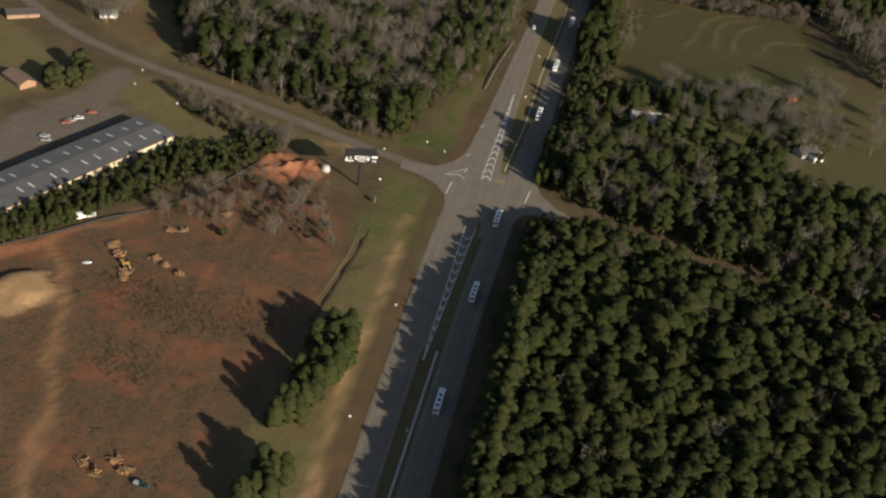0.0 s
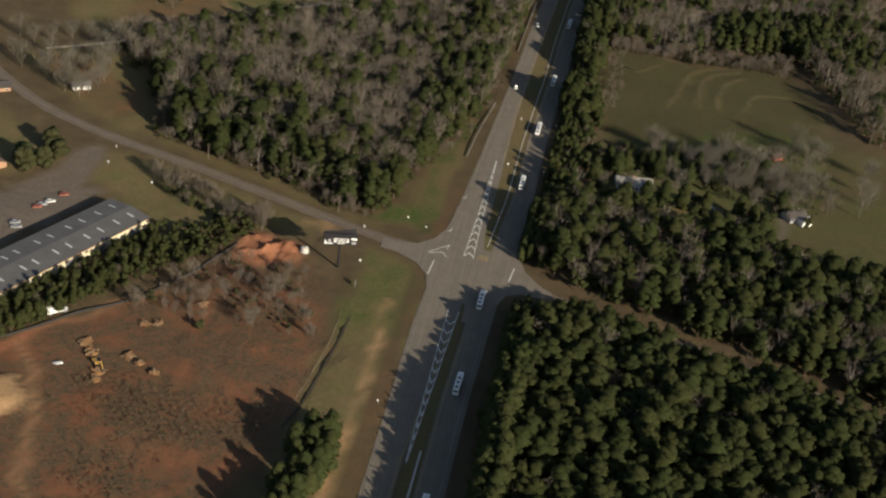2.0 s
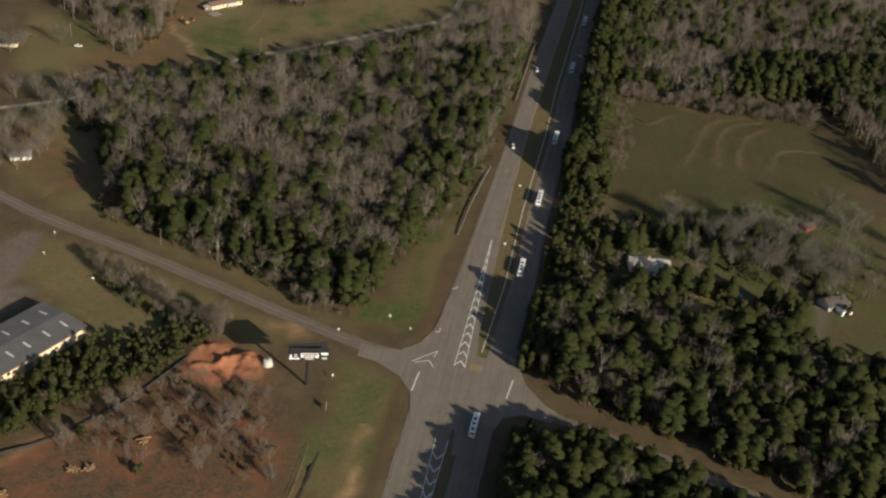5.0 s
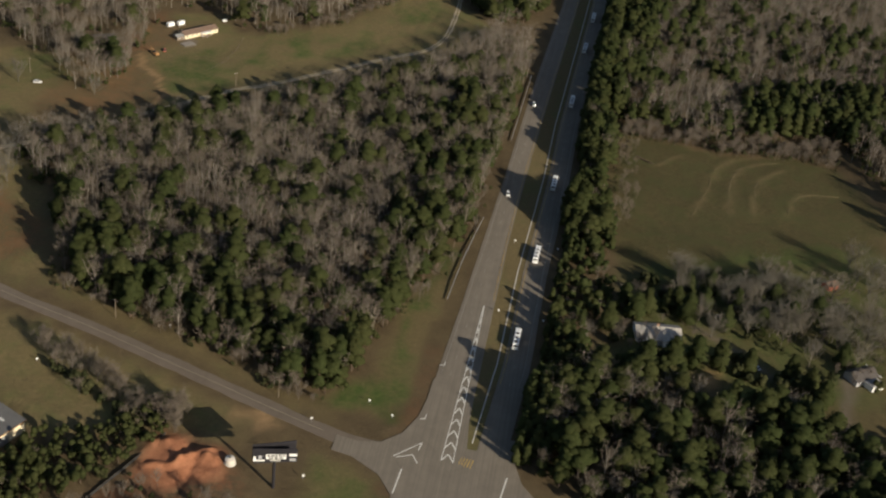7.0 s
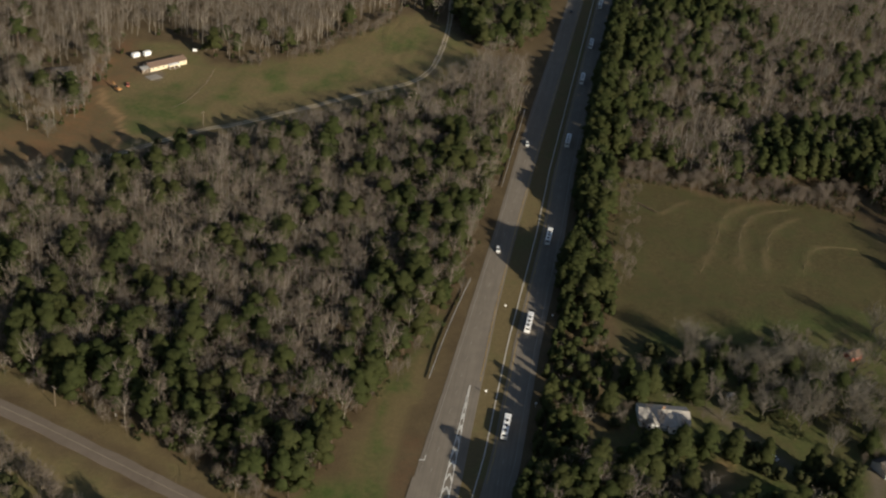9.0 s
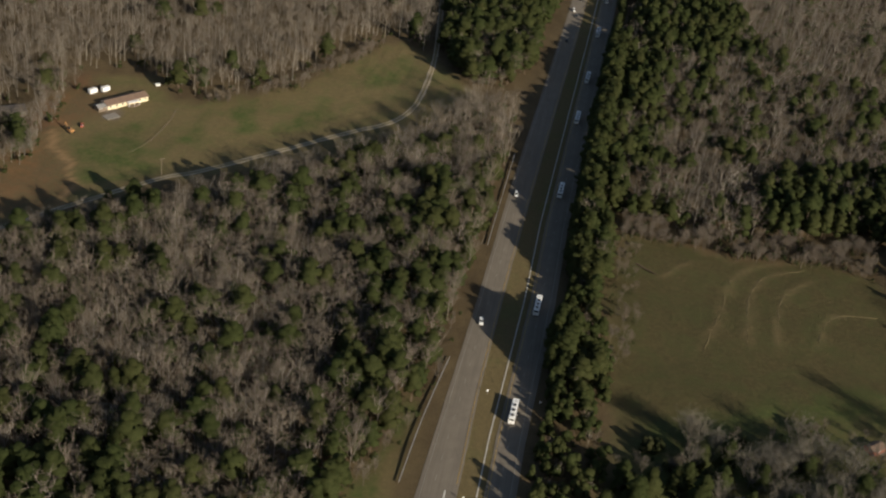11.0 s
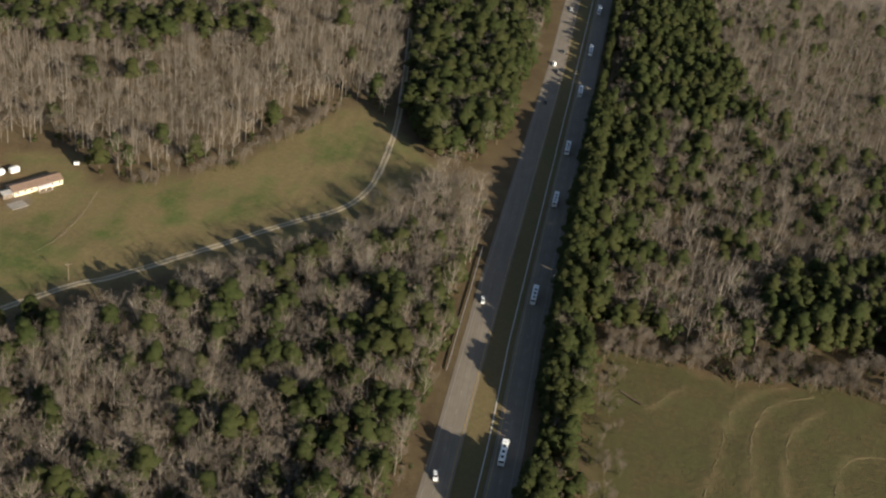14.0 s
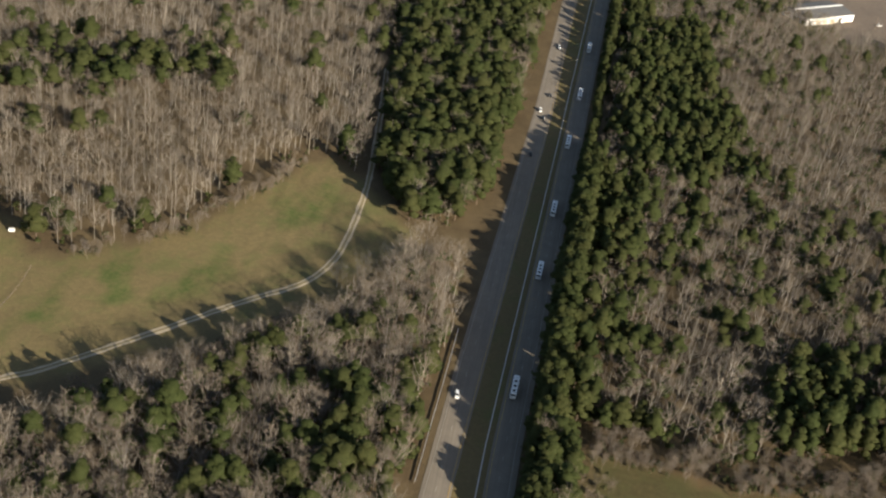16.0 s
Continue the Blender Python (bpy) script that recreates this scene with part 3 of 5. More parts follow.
def build_markings():
    z = 0.125
    def paint(name, bm, mat, label):
        tagged(part(name, bm, mat), label, "road marking", kind="structure")
    for lo, hi in ((150, 486), (600, 1780)):
        ys = np.arange(float(lo), hi, 6.0)
        for name, x, mat in (("edge_line", spread(L_EDGE, ys) + 1.6, PAINT_FADED), ("edge_line", spread(L_SIDE, ys) - 0.9, PAINT_YELLOW),
                             ("edge_line", spread(R_EDGE, ys) + 1.1, PAINT_YELLOW), ("edge_line", spread(R_EDGE, ys) + R_WIDE - 2.2, PAINT_FADED)):
            if mat is PAINT_YELLOW and name == "edge_line" and lo == 600 and x[0] < -37:
                ys2 = ys[10:]
                x = x[10:]
                paint(name, ribbon(np.stack([x, ys2], 1), 0.16, z), mat, "thin yellow edge line on the asphalt")
                continue
            paint(name, ribbon(np.stack([x, ys], 1), 0.16, z), mat, "thin edge line painted on the asphalt")
    for base, off in ((L_EDGE, 5.4), (R_EDGE, 4.9)):
        bm = bmesh.new()
        for y in np.arange(156.0, 1700.0, 12.0):
            if 486 < y < 600:
                continue
            x = spread(base, [y, y + 3]) + off
            add_ribbon(bm, [(x[0], y), (x[1], y + 3)], 0.16, z)
        tagged(part("lane_dashes", bm, PAINT_FADED), "faded dashed lane line", "road marking", kind="structure")
    # hatched turning-lane island north of the crossroads
    def hatch(lo, hi, lx, rx, step, tip):
        bm = bmesh.new()
        ys = np.linspace(lo, hi, 12)
        add_ribbon(bm, np.stack([np.interp(ys, [lo, hi], lx), ys], 1), 0.32, z + 0.012)
        add_ribbon(bm, np.stack([np.interp(ys, [lo, hi], rx), ys], 1), 0.32, z + 0.012)
        for y in np.arange(lo + 0.5, hi - 6, step):
            a, b = np.interp(y, [lo, hi], lx), np.interp(y, [lo, hi], rx)
            m = (a + b) / 2
            for p, q in (((a, y), (m, y + tip)), ((m, y + tip), (b, y))):
                add_ribbon(bm, [p, q], 0.55, z + 0.006)
        return bm
    paint("hatched_island", hatch(546.5, 656, (-45.2, -42.6), (-40.6, -42.4), 7.2, 4.0), PAINT_WHITE, "white chevron hatching between turning lanes")
    paint("hatched_island", hatch(392, 498, (-44.6, -45.2), (-44.2, -40.2), 7.5, -4.0), PAINT_WHITE, "white chevron hatching in shade")
    bm = bmesh.new()
    for p, q in (((-62.9, 544.3), (-53.6, 554.8)), ((-53.6, 554.8), (-54.4, 550)), ((-61.8, 544.0), (-55.9, 547.0)), ((-55.9, 547.0), (-53.5, 542.7))):
        add_ribbon(bm, [p, q], 0.42, z + 0.012)
    paint("painted_triangle", bm, PAINT_WHITE, "white painted triangular island at the side road")
    for p, q in (((-59.4, 524.5), (-58.6, 538)), ((-21.2, 530.5), (-19.8, 544))):
        paint("stop_line", ribbon([p, q], 0.55, z + 0.012), PAINT_WHITE, "worn white stop line across the side road")
    for x, y in ((-53, 606), (-55, 569)):
        bm = bmesh.new()
        add_ribbon(bm, [(x, y), (x, y + 3.2)], 0.3, z + 0.012)
        add_ribbon(bm, [(x, y + 0.2), (x - 2.0, y - 0.4)], 0.5, z + 0.016)
        paint("turn_arrow", bm, PAINT_WHITE, "white turn arrow on the asphalt")
    bm = bmesh.new()
    for k in range(5):
        add_ribbon(bm, [(-38.5 + 1.1 * k, 546.5 - 0.3 * k), (-37.7 + 1.1 * k, 550.5)], 0.28, z + 0.012)
    paint("yellow_hatching", bm, PAINT_YELLOW, "faded yellow hatching at the median nose")
    w = smooth_line(WEST_ROAD, 6)[5:]
    paint("centre_line", ribbon(w, 0.2, 0.10), worn("faded_line_paint", (0.24, 0.20, 0.14), (0.30, 0.26, 0.19), 0.8, 0.7, own=False), "faded centre line of the side road")


build_markings()


# ---- trees ----
def shard(rng, centre, size, outward):
    """A tuft of needles: one ragged triangle, its face turned outward."""
    d = rng.normal(size=(3, 3)) * (1, 1, 0.75)
    d /= np.linalg.norm(d, axis=1)[:, None] + 1e-6
    p = centre + d * size * rng.uniform(0.6, 1.25, (3, 1))
    return p if np.dot(np.cross(p[1] - p[0], p[2] - p[0]), outward) > 0 else p[::-1]


def lump():
    """A rounded clump of 32 triangles, to be made uneven."""
    v = [(1, 0, 0), (0, 1, 0), (-1, 0, 0), (0, -1, 0), (0, 0, 1), (0, 0, -1)]
    f, made = [], {}
    def middle(a, b):
        key = (min(a, b), max(a, b))
        if key not in made:
            p = np.array(v[a], float) + np.array(v[b], float)
            made[key] = len(v)
            v.append(tuple(p / np.linalg.norm(p)))
        return made[key]
    for a, b, c in ((0, 1, 4), (1, 2, 4), (2, 3, 4), (3, 0, 4), (1, 0, 5), (2, 1, 5), (3, 2, 5), (0, 3, 5)):
        x, y, z = middle(a, b), middle(b, c), middle(c, a)
        f += [(a, x, z), (x, b, y), (z, y, c), (x, y, z)]
    return np.array(v, float), np.array(f)


OCT, OCT_F = lump()
CAP_F = OCT_F[[OCT[list(f), 2].mean() > -0.45 for f in OCT_F]]


def stick(a, b, r1, r2):
    """A three-sided tapered branch."""
    a, b = np.array(a, float), np.array(b, float)
    d = (b - a) / (np.linalg.norm(b - a) + 1e-9)
    u = np.cross(d, (0.3, 0.9, 0.1))
    u /= np.linalg.norm(u) + 1e-9
    w = np.cross(d, u)
    ring = [u * math.cos(k * 2.094) + w * math.sin(k * 2.094) for k in range(3)]
    v = np.array([a + r * r1 for r in ring] + [b + r * r2 for r in ring])
    return v, np.array([(0, 1, 4), (0, 4, 3), (1, 2, 5), (1, 5, 4), (2, 0, 3), (2, 3, 5)])


class Shape:
    """Triangles of a tree, with the part that each belongs to: 0 wood, 1 leaves."""

    def __init__(self):
        self.v, self.f, self.m, self.d, self.n = [], [], [], [], 0

    def add(self, v, f, m, outward=(0, 0, 1)):
        v = np.asarray(v, float)
        self.v.append(v)
        self.f.append(np.asarray(f, int) + self.n)
        self.m.append(np.full(len(f), m))
        self.d.append(np.broadcast_to(np.asarray(outward, float), v.shape))
        self.n += len(v)

    def close(self):
        d = np.concatenate(self.d)
        return np.concatenate(self.v), np.concatenate(self.f), np.concatenate(self.m), d / (np.linalg.norm(d, axis=1)[:, None] + 1e-9)


def pine_shape(seed, h=22.0, r=4.2, low=0.3, lobes=9, tufts=110, cone=0.36, core=0.6):
    """A pine: a leaning stem, whorls of branches, and rounded, feathery masses of needles on them."""
    g = np.random.RandomState(seed)
    s = Shape()
    lean = g.uniform(-0.5, 0.5, 2)
    s.add(*stick((0, 0, -0.6), (*lean * 0.5, h * 0.55), 0.30, 0.2), 0)
    s.add(*stick((*lean * 0.5, h * 0.55), (*lean, h * 0.95), 0.2, 0.06), 0)
    tall, mid = (0.97 - low) * h / 2, (0.95 + low) * h / 2
    heart = np.array([lean[0] * 0.7, lean[1] * 0.7, mid - 0.25 * tall])
    dome = OCT * (r * core, r * core, tall * 0.8) * g.uniform(0.8, 1.1, (len(OCT), 1))
    s.add(dome + (heart[0], heart[1], mid), OCT_F, 1, OCT + (0, 0, 0.25))
    masses = []
    for k in range(lobes):
        u = (k + g.uniform(0.2, 0.8)) / lobes
        z = h * (low + (0.96 - low) * u)
        wide = r * (1 - u) ** cone
        a = k * 2.4 + g.uniform(-0.6, 0.6)
        size = (1.35 + 0.75 * (1 - u)) * g.uniform(0.8, 1.25) * r / 4.2
        rr = max(0.0, wide - 0.45 * size) * g.uniform(0.55, 1.0)
        c = np.array([math.cos(a) * rr + lean[0] * u, math.sin(a) * rr + lean[1] * u, z + g.uniform(-0.5, 0.3)])
        masses.append((c, size))
        out = (c - heart) / (np.linalg.norm(c - heart) + 1e-6)
        s.add(c + OCT * (1.0, 1.0, 0.8) * size * g.uniform(0.7, 1.25, (len(OCT), 1)), CAP_F, 1, OCT * 0.7 + out * 0.6 + (0, 0, 0.35))
        if k % 5 == 1:
            s.add(*stick((lean[0] * u, lean[1] * u, z - 0.8), c, 0.07, 0.03), 0)
    for k in range(tufts):
        c, size = masses[k % len(masses)]
        d = g.normal(size=3) * (1, 1, 0.8) + (0, 0, 0.25)
        d /= np.linalg.norm(d)
        p = c + d * size * g.uniform(0.85, 1.3)
        out = (p - heart) / (np.linalg.norm(p - heart) + 1e-6)
        s.add(shard(g, p, 0.72 * r / 4.2, d + out), [(0, 1, 2)], 1, d * 0.6 + out * 0.6 + (0, 0, 0.35))
    return s.close()


def bare_shape(seed, h=19.0, r=3.6, limbs=9, twigs=70, fork=0.38, thick=0.24):
    """A leafless tree: a leader, rising limbs, and fine twigs."""
    g = np.random.RandomState(seed)
    s = Shape()
    lean = g.uniform(-0.6, 0.6, 2)
    f, top = fork * h, h * 0.86
    axis = lambda z: np.array([lean[0] * z / h, lean[1] * z / h, z])
    s.add(*stick(axis(-0.6), axis(f), thick, thick * 0.7), 0)
    s.add(*stick(axis(f), axis(top), thick * 0.7, 0.04), 0)
    tips = [(axis(f), axis(h * 0.7), axis(top))]
    for k in range(limbs):
        u = (k + g.uniform(0.1, 0.9)) / limbs
        a = k * 2.4 + g.uniform(-0.5, 0.5)
        base = axis(f * 0.9 + (h * 0.72 - f * 0.9) * u)
        out = r * (1 - 0.55 * u) * g.uniform(0.6, 1.0)
        rise = (h - base[2]) * g.uniform(0.65, 1.0)
        end = base + np.array([math.cos(a) * out, math.sin(a) * out, rise])
        mid = base + np.array([math.cos(a) * out * 0.6, math.sin(a) * out * 0.6, rise * 0.42])
        s.add(*stick(base, mid, thick * 0.4, thick * 0.26), 0)
        s.add(*stick(mid, end, thick * 0.26, 0.03), 0)
        tips.append((base, mid, end))
    for k in range(twigs):
        base, mid, end = tips[k % len(tips)]
        p = mid + (end - mid) * g.uniform(0, 1) if g.uniform() < 0.7 else base + (mid - base) * g.uniform(0.35, 1)
        d = g.normal(size=3) * (1, 1, 0.5) + (0, 0, 0.8)
        d /= np.linalg.norm(d)
        q = p + d * g.uniform(1.2, 2.9) * r / 4.2
        side = np.cross(d, g.normal(size=3))
        side *= (0.04 + 0.05 * g.uniform()) / (np.linalg.norm(side) + 1e-6)
        s.add([p - side, p + side, q], [(0, 1, 2)], 1)
        for _ in range(2):
            o = p + (q - p) * g.uniform(0.3, 0.9)
            e = g.normal(size=3) * (1, 1, 0.6) + (0, 0, 0.8)
            e *= g.uniform(0.8, 1.6) / np.linalg.norm(e)
            s.add([o - side * 0.7, o + side * 0.7, o + e], [(0, 1, 2)], 1)
    return s.close()


def bush_shape(seed, h=5.0, r=2.4, clumps=9, tufts=60):
    g = np.random.RandomState(seed)
    s = Shape()
    s.add(*stick((0, 0, -0.4), (0, 0, h * 0.5), 0.12, 0.06), 0)
    for k in range(clumps):
        a, u = k * 2.4, g.uniform(0.15, 0.85)
        c = np.array([math.cos(a) * r * g.uniform(0.1, 0.65), math.sin(a) * r * g.uniform(0.1, 0.65), h * u])
        size = r * g.uniform(0.3, 0.48)
        s.add(c + OCT * size * g.uniform(0.7, 1.25, (len(OCT), 1)), CAP_F, 1, OCT + (0, 0, 0.2))
        for _ in range(tufts // clumps):
            d = g.normal(size=3)
            d /= np.linalg.norm(d)
            s.add(shard(g, c + d * size, 0.5, d), [(0, 1, 2)], 1, d)
    return s.close()


def tree_mesh(name, v, f, mat, tint, outward=None):
    me = bpy.data.meshes.new(name)
    me.vertices.add(len(v))
    me.vertices.foreach_set("co", np.ascontiguousarray(v, np.float32).ravel())
    me.loops.add(len(f) * 3)
    me.loops.foreach_set("vertex_index", np.ascontiguousarray(f, np.int32).ravel())
    me.polygons.add(len(f))
    me.polygons.foreach_set("loop_start", np.arange(0, len(f) * 3, 3, dtype=np.int32))
    me.update(calc_edges=True)
    me.attributes.new("tint", "FLOAT", "POINT").data.foreach_set("value", np.ascontiguousarray(tint, np.float32))
    me.materials.append(mat)
    if outward is not None:
        me.polygons.foreach_set("use_smooth", [True] * len(f))
        me.normals_split_custom_set_from_vertices(outward.tolist())
    return me


def used(v, f, d):
    ids, inverse = np.unique(f, return_inverse=True)
    return v[ids], inverse.reshape(-1, 3), d[ids]


def leafy(material):
    return material in (NEEDLES, NEEDLES_DENSE, HEDGE)


def single(name, shape, wood, leaf, label, tint, crown="crown"):
    """A tree of its own: trunk and crown."""
    v, f, m, d = shape
    top = tagged(new(name), label, "tree")
    for part_name, k, mat in (("trunk", 0, wood), (crown, 1, leaf)):
        if (m == k).any():
            pv, pf, pd = used(v, f[m == k], d)
            ob = new(part_name, tree_mesh(part_name, pv, pf, mat, np.full(len(pv), tint), pd if leafy(mat) else None))
            ob.parent = top
    return top


class Wood:
    """Many trees joined into one mesh for the wood and one for the leaves."""

    def __init__(self):
        self.v, self.f, self.m, self.t, self.d, self.n = [], [], [], [], [], 0

    def plant(self, shape, x, y, turn, scale, tint, tall=1.0):
        v, f, m, d = shape
        c, s = math.cos(turn), math.sin(turn)
        w = np.stack([(v[:, 0] * c - v[:, 1] * s) * scale + x, (v[:, 0] * s + v[:, 1] * c) * scale + y, v[:, 2] * scale * tall], 1)
        self.v.append(w)
        self.f.append(f + self.n)
        self.m.append(m)
        self.t.append(np.full(len(v), tint))
        self.d.append(np.stack([d[:, 0] * c - d[:, 1] * s, d[:, 0] * s + d[:, 1] * c, d[:, 2]], 1))
        self.n += len(v)

    def close(self, name, wood, leaf, label):
        v, f, m, t, d = (np.concatenate(a) for a in (self.v, self.f, self.m, self.t, self.d))
        top = tagged(new(name), label, "woodland", kind="stuff")
        for part_name, k, mat in (("trunks", 0, wood), ("crowns", 1, leaf)):
            pick = f[m == k]
            if len(pick):
                ids, inverse = np.unique(pick, return_inverse=True)
                ob = new(part_name, tree_mesh(part_name, v[ids], inverse.reshape(-1, 3), mat, t[ids], d[ids] if leafy(mat) else None))
                ob.parent = top
                tagged(ob, kind="stuff")


PINES = [pine_shape(10 + k, 19 + k % 4, 4.6 + 0.35 * (k % 4), 0.48 + 0.03 * (k % 3), 9, 80) for k in range(8)]
PINES_EDGE = [pine_shape(20 + k, 18 + k % 4, 4.2 + 0.3 * (k % 3), 0.26, 12, 110, 0.36) for k in range(5)]
PINES_FAR = [pine_shape(30 + k, 19 + k % 4, 5.0, 0.5, 8, 60) for k in range(6)]
BARES = [bare_shape(50 + k, 17 + k % 4, 5.2 + 0.5 * (k % 3), 9, 95, 0.32, 0.19) for k in range(8)]
BARES_FAR = [bare_shape(70 + k, 16 + k % 4, 6.0, 7, 64, 0.32, 0.20) for k in range(6)]
BUSHES = [bush_shape(90 + k, 4 + k % 3, 2.2, 4, 20) for k in range(4)]


def clear_of_roads(x, y):
    """Keeps stems off the highway, the side roads and the drive."""
    ok = (x < spread(L_EDGE, y) - 4.5) | (x > spread(R_EDGE, y) + R_WIDE + 2.2)
    for line, w in ((WEST_ROAD, 9), (EAST_ROAD, 5.5), (GRAVEL_ROAD, 4.0)):
        ok &= away(line, x, y) > w
    return ok


def in_reach(x, y):
    """The stretch of country round the highway that comes into view, with a border of 40 m."""
    return (x > -445 + np.clip(900 - y, 0, 700) * 0.33) & (x < 175 + np.clip(y - 500, 0, 1000) * 0.13) & (y < 1235 + (x + 377) * 0.571)


# how tall the trees stand along the highway's east side, by y
ROADSIDE = [(250, 16), (330, 16), (385, 17), (405, 18.2), (430, 17), (452, 13.5), (482, 13.5), (500, 10), (512, 5), (545, 4), (553, 8.5), (570, 11.5), (588, 14), (600, 15.8), (608, 9), (630, 8), (645, 9), (657, 11), (668, 6.5), (704, 7), (722, 5.5), (737, 15), (743, 18), (762, 20), (771, 13), (780, 8), (808, 9), (816, 15), (826, 17), (842, 13), (862, 17),
            (876, 18.4), (907, 20), (945, 21.2), (985, 22), (1014, 18), (1030, 18.5), (1055, 20), (1104, 18), (1130, 16), (1152, 14), (1165, 12), (1205, 13.5), (1250, 15), (1290, 17.5), (1340, 18), (1800, 18)]


def tallest(x, y):
    """The height that keeps a tree's shadow within the shade that lies on the highway."""
    x, y = np.array(x, float), np.array(y, float)
    reach = np.zeros(np.shape(x))
    for _ in range(4):
        yy = y - SUN_DIR.y * reach
        reach = np.maximum(0, (x - (spread(R_EDGE, yy) + R_WIDE + 4)) / SUN_DIR.x)
    yy = y - SUN_DIR.y * reach
    cap = 1.05 * spread(ROADSIDE, yy) + reach * math.tan(SUN_EL)
    return np.where((reach > 60) | (x < spread(L_EDGE, y)), 99.0, cap)


def scatter(poly, gap, seed, holes=()):
    g = np.random.RandomState(seed)
    px, py = [p[0] for p in poly], [p[1] for p in poly]
    X, Y = np.meshgrid(np.arange(min(px), max(px), gap), np.arange(min(py), max(py), gap * 0.9))
    X = X + (np.arange(len(Y)) % 2)[:, None] * gap / 2
    x, y = (X + g.uniform(-0.42, 0.42, X.shape) * gap).ravel(), (Y + g.uniform(-0.42, 0.42, X.shape) * gap).ravel()
    ok = inside(poly, x, y) & clear_of_roads(x, y) & in_reach(x, y)
    for h in holes:
        ok &= ~inside(h, x, y)
    return x[ok], y[ok], g


def forest(name, label, poly, gap, seed, pine, far=False, holes=(), size=(0.8, 1.12), bush=0.0, tall=None, wide=1.22, slim=1.0, grown=(0.9, 1.9)):
    """A wood: pine(x, y) gives the share of pines at a place."""
    x, y, g = scatter(poly, gap, seed, holes)
    wood = {0: Wood(), 1: Wood()}
    share = pine(x, y)
    height = np.ones(len(x)) if tall is None else tall(x, y)
    border = away(poly, x, y, True)
    cap = tallest(x, y)
    green = np.clip(0.45 + 0.35 * ripple(x, y, seed + 1, 60), 0, 1)
    for k in range(len(x)):
        s = g.uniform(*size) * height[k] * wide
        turn = g.uniform(0, 6.28)
        s *= min(1.0, cap[k] / (20.5 * s / wide))
        if border[k] < 6.5 and g.uniform() < 0.8:
            wood[1].plant(BUSHES[g.randint(len(BUSHES))], x[k] + g.uniform(-2.5, 2.5), y[k] + g.uniform(-2.5, 2.5), turn, g.uniform(0.6, 1.3), g.uniform(0, 1))
        if g.uniform() < bush:
            wood[1].plant(BUSHES[g.randint(len(BUSHES))], x[k] + g.uniform(-3, 3), y[k] + g.uniform(-3, 3), turn, min(g.uniform(*grown), cap[k] / 5.5), g.uniform(0, 1))
        if g.uniform() < share[k]:
            pool = PINES_EDGE if border[k] < 7.5 else PINES_FAR if far else PINES
            wood[1].plant(pool[g.randint(len(pool))], x[k], y[k], turn, s * slim, np.clip(green[k] + g.normal(0, 0.3), 0, 1), g.uniform(0.85, 1.1) / wide / slim)
        else:
            pool = BARES_FAR if far else BARES
            wood[0].plant(pool[g.randint(len(pool))], x[k], y[k], turn, s * g.uniform(0.85, 1.1), np.clip(g.normal(0.45, 0.3), 0, 1), g.uniform(0.85, 1.1) / wide)
    if wood[1].n:
        wood[1].close(name, BARK, NEEDLES, label[0])
    if wood[0].n:
        wood[0].close("bare_" + name, BARE_TRUNK, TWIGS, label[1])
    return len(x)


def band(value, lo, hi):
    return np.clip((value - lo) / (hi - lo), 0, 1)


forest("pine_wood", ("dense dark green loblolly pine wood beside the highway", "leafless trees among dense pines"),
       [(-14, 255), (-14, 478), (-10, 512), (16, 506), (65, 492), (120, 475), (150, 463), (250, 425), (250, 255)], 6.5, 101, lambda x, y: 0.95 - 0.3 * (ripple(x, y, 201, 45) > 0.55), size=(0.7, 0.94), bush=0.85, grown=(1.9, 2.7))
forest("pine_wood", ("pine wood between the side road and the yards", "leafless trees at the edge of the yards"),
       [(-8, 548), (2, 540), (15, 531), (40, 522), (70, 513), (95, 504), (140, 489), (240, 450), (240, 588), (135, 592), (112, 600), (95, 618), (60, 608), (34, 624), (14, 622), (-6, 610)], 7.0, 102, lambda x, y: 0.86 - 0.45 * (ripple(x, y, 202, 45) > 0.25), size=(0.65, 0.94), bush=0.7, grown=(1.6, 2.5))
forest("pine_belt", ("belt of tall pines between highway and meadow", "leafless trees in the roadside belt"),
       [(-10, 560), (-10, 650), (-8, 790), (-6, 870), (10, 866), (8, 810), (11, 743), (14, 712), (8, 660), (2, 610), (0, 560)], 6.2, 103, lambda x, y: 0.8 + 0 * x, size=(0.8, 1.05), bush=0.7, grown=(1.2, 2.4), tall=lambda x, y: np.interp(y, [600, 632, 645, 655, 662, 690, 722, 735, 745, 760, 790], [1.05, 0.95, 0.45, 0.7, 0.4, 0.42, 0.55, 1.0, 0.8, 0.55, 1.0]))
forest("mixed_wood", ("green pines mixed through a winter wood", "grey-brown leafless wood with pale trunks"),
       [(-241, 650), (-226, 624), (-211, 608), (-159, 592), (-108, 572), (-88, 580), (-84, 620), (-80, 640), (-66, 683), (-59, 716), (-55, 780), (-51, 891), (-48, 940), (-56, 990), (-76, 986), (-101, 915), (-147, 864), (-204, 795), (-246, 763), (-284, 742), (-300, 722), (-262, 690)], 6.5, 104,
                lambda x, y: np.clip(0.16 + 0.5 * band(648 - y - 0.35 * (x + 150), 0, 40) + 0.42 * band(x + 102, 0, 20) * band(900 - y, 0, 40) + 0.34 * ripple(x, y, 203, 32) - 0.55 * band(x + 100, 0, 20) * band(y - 925, 0, 25), 0.04, 0.92), bush=0.7, grown=(1.0, 2.3), slim=0.82)
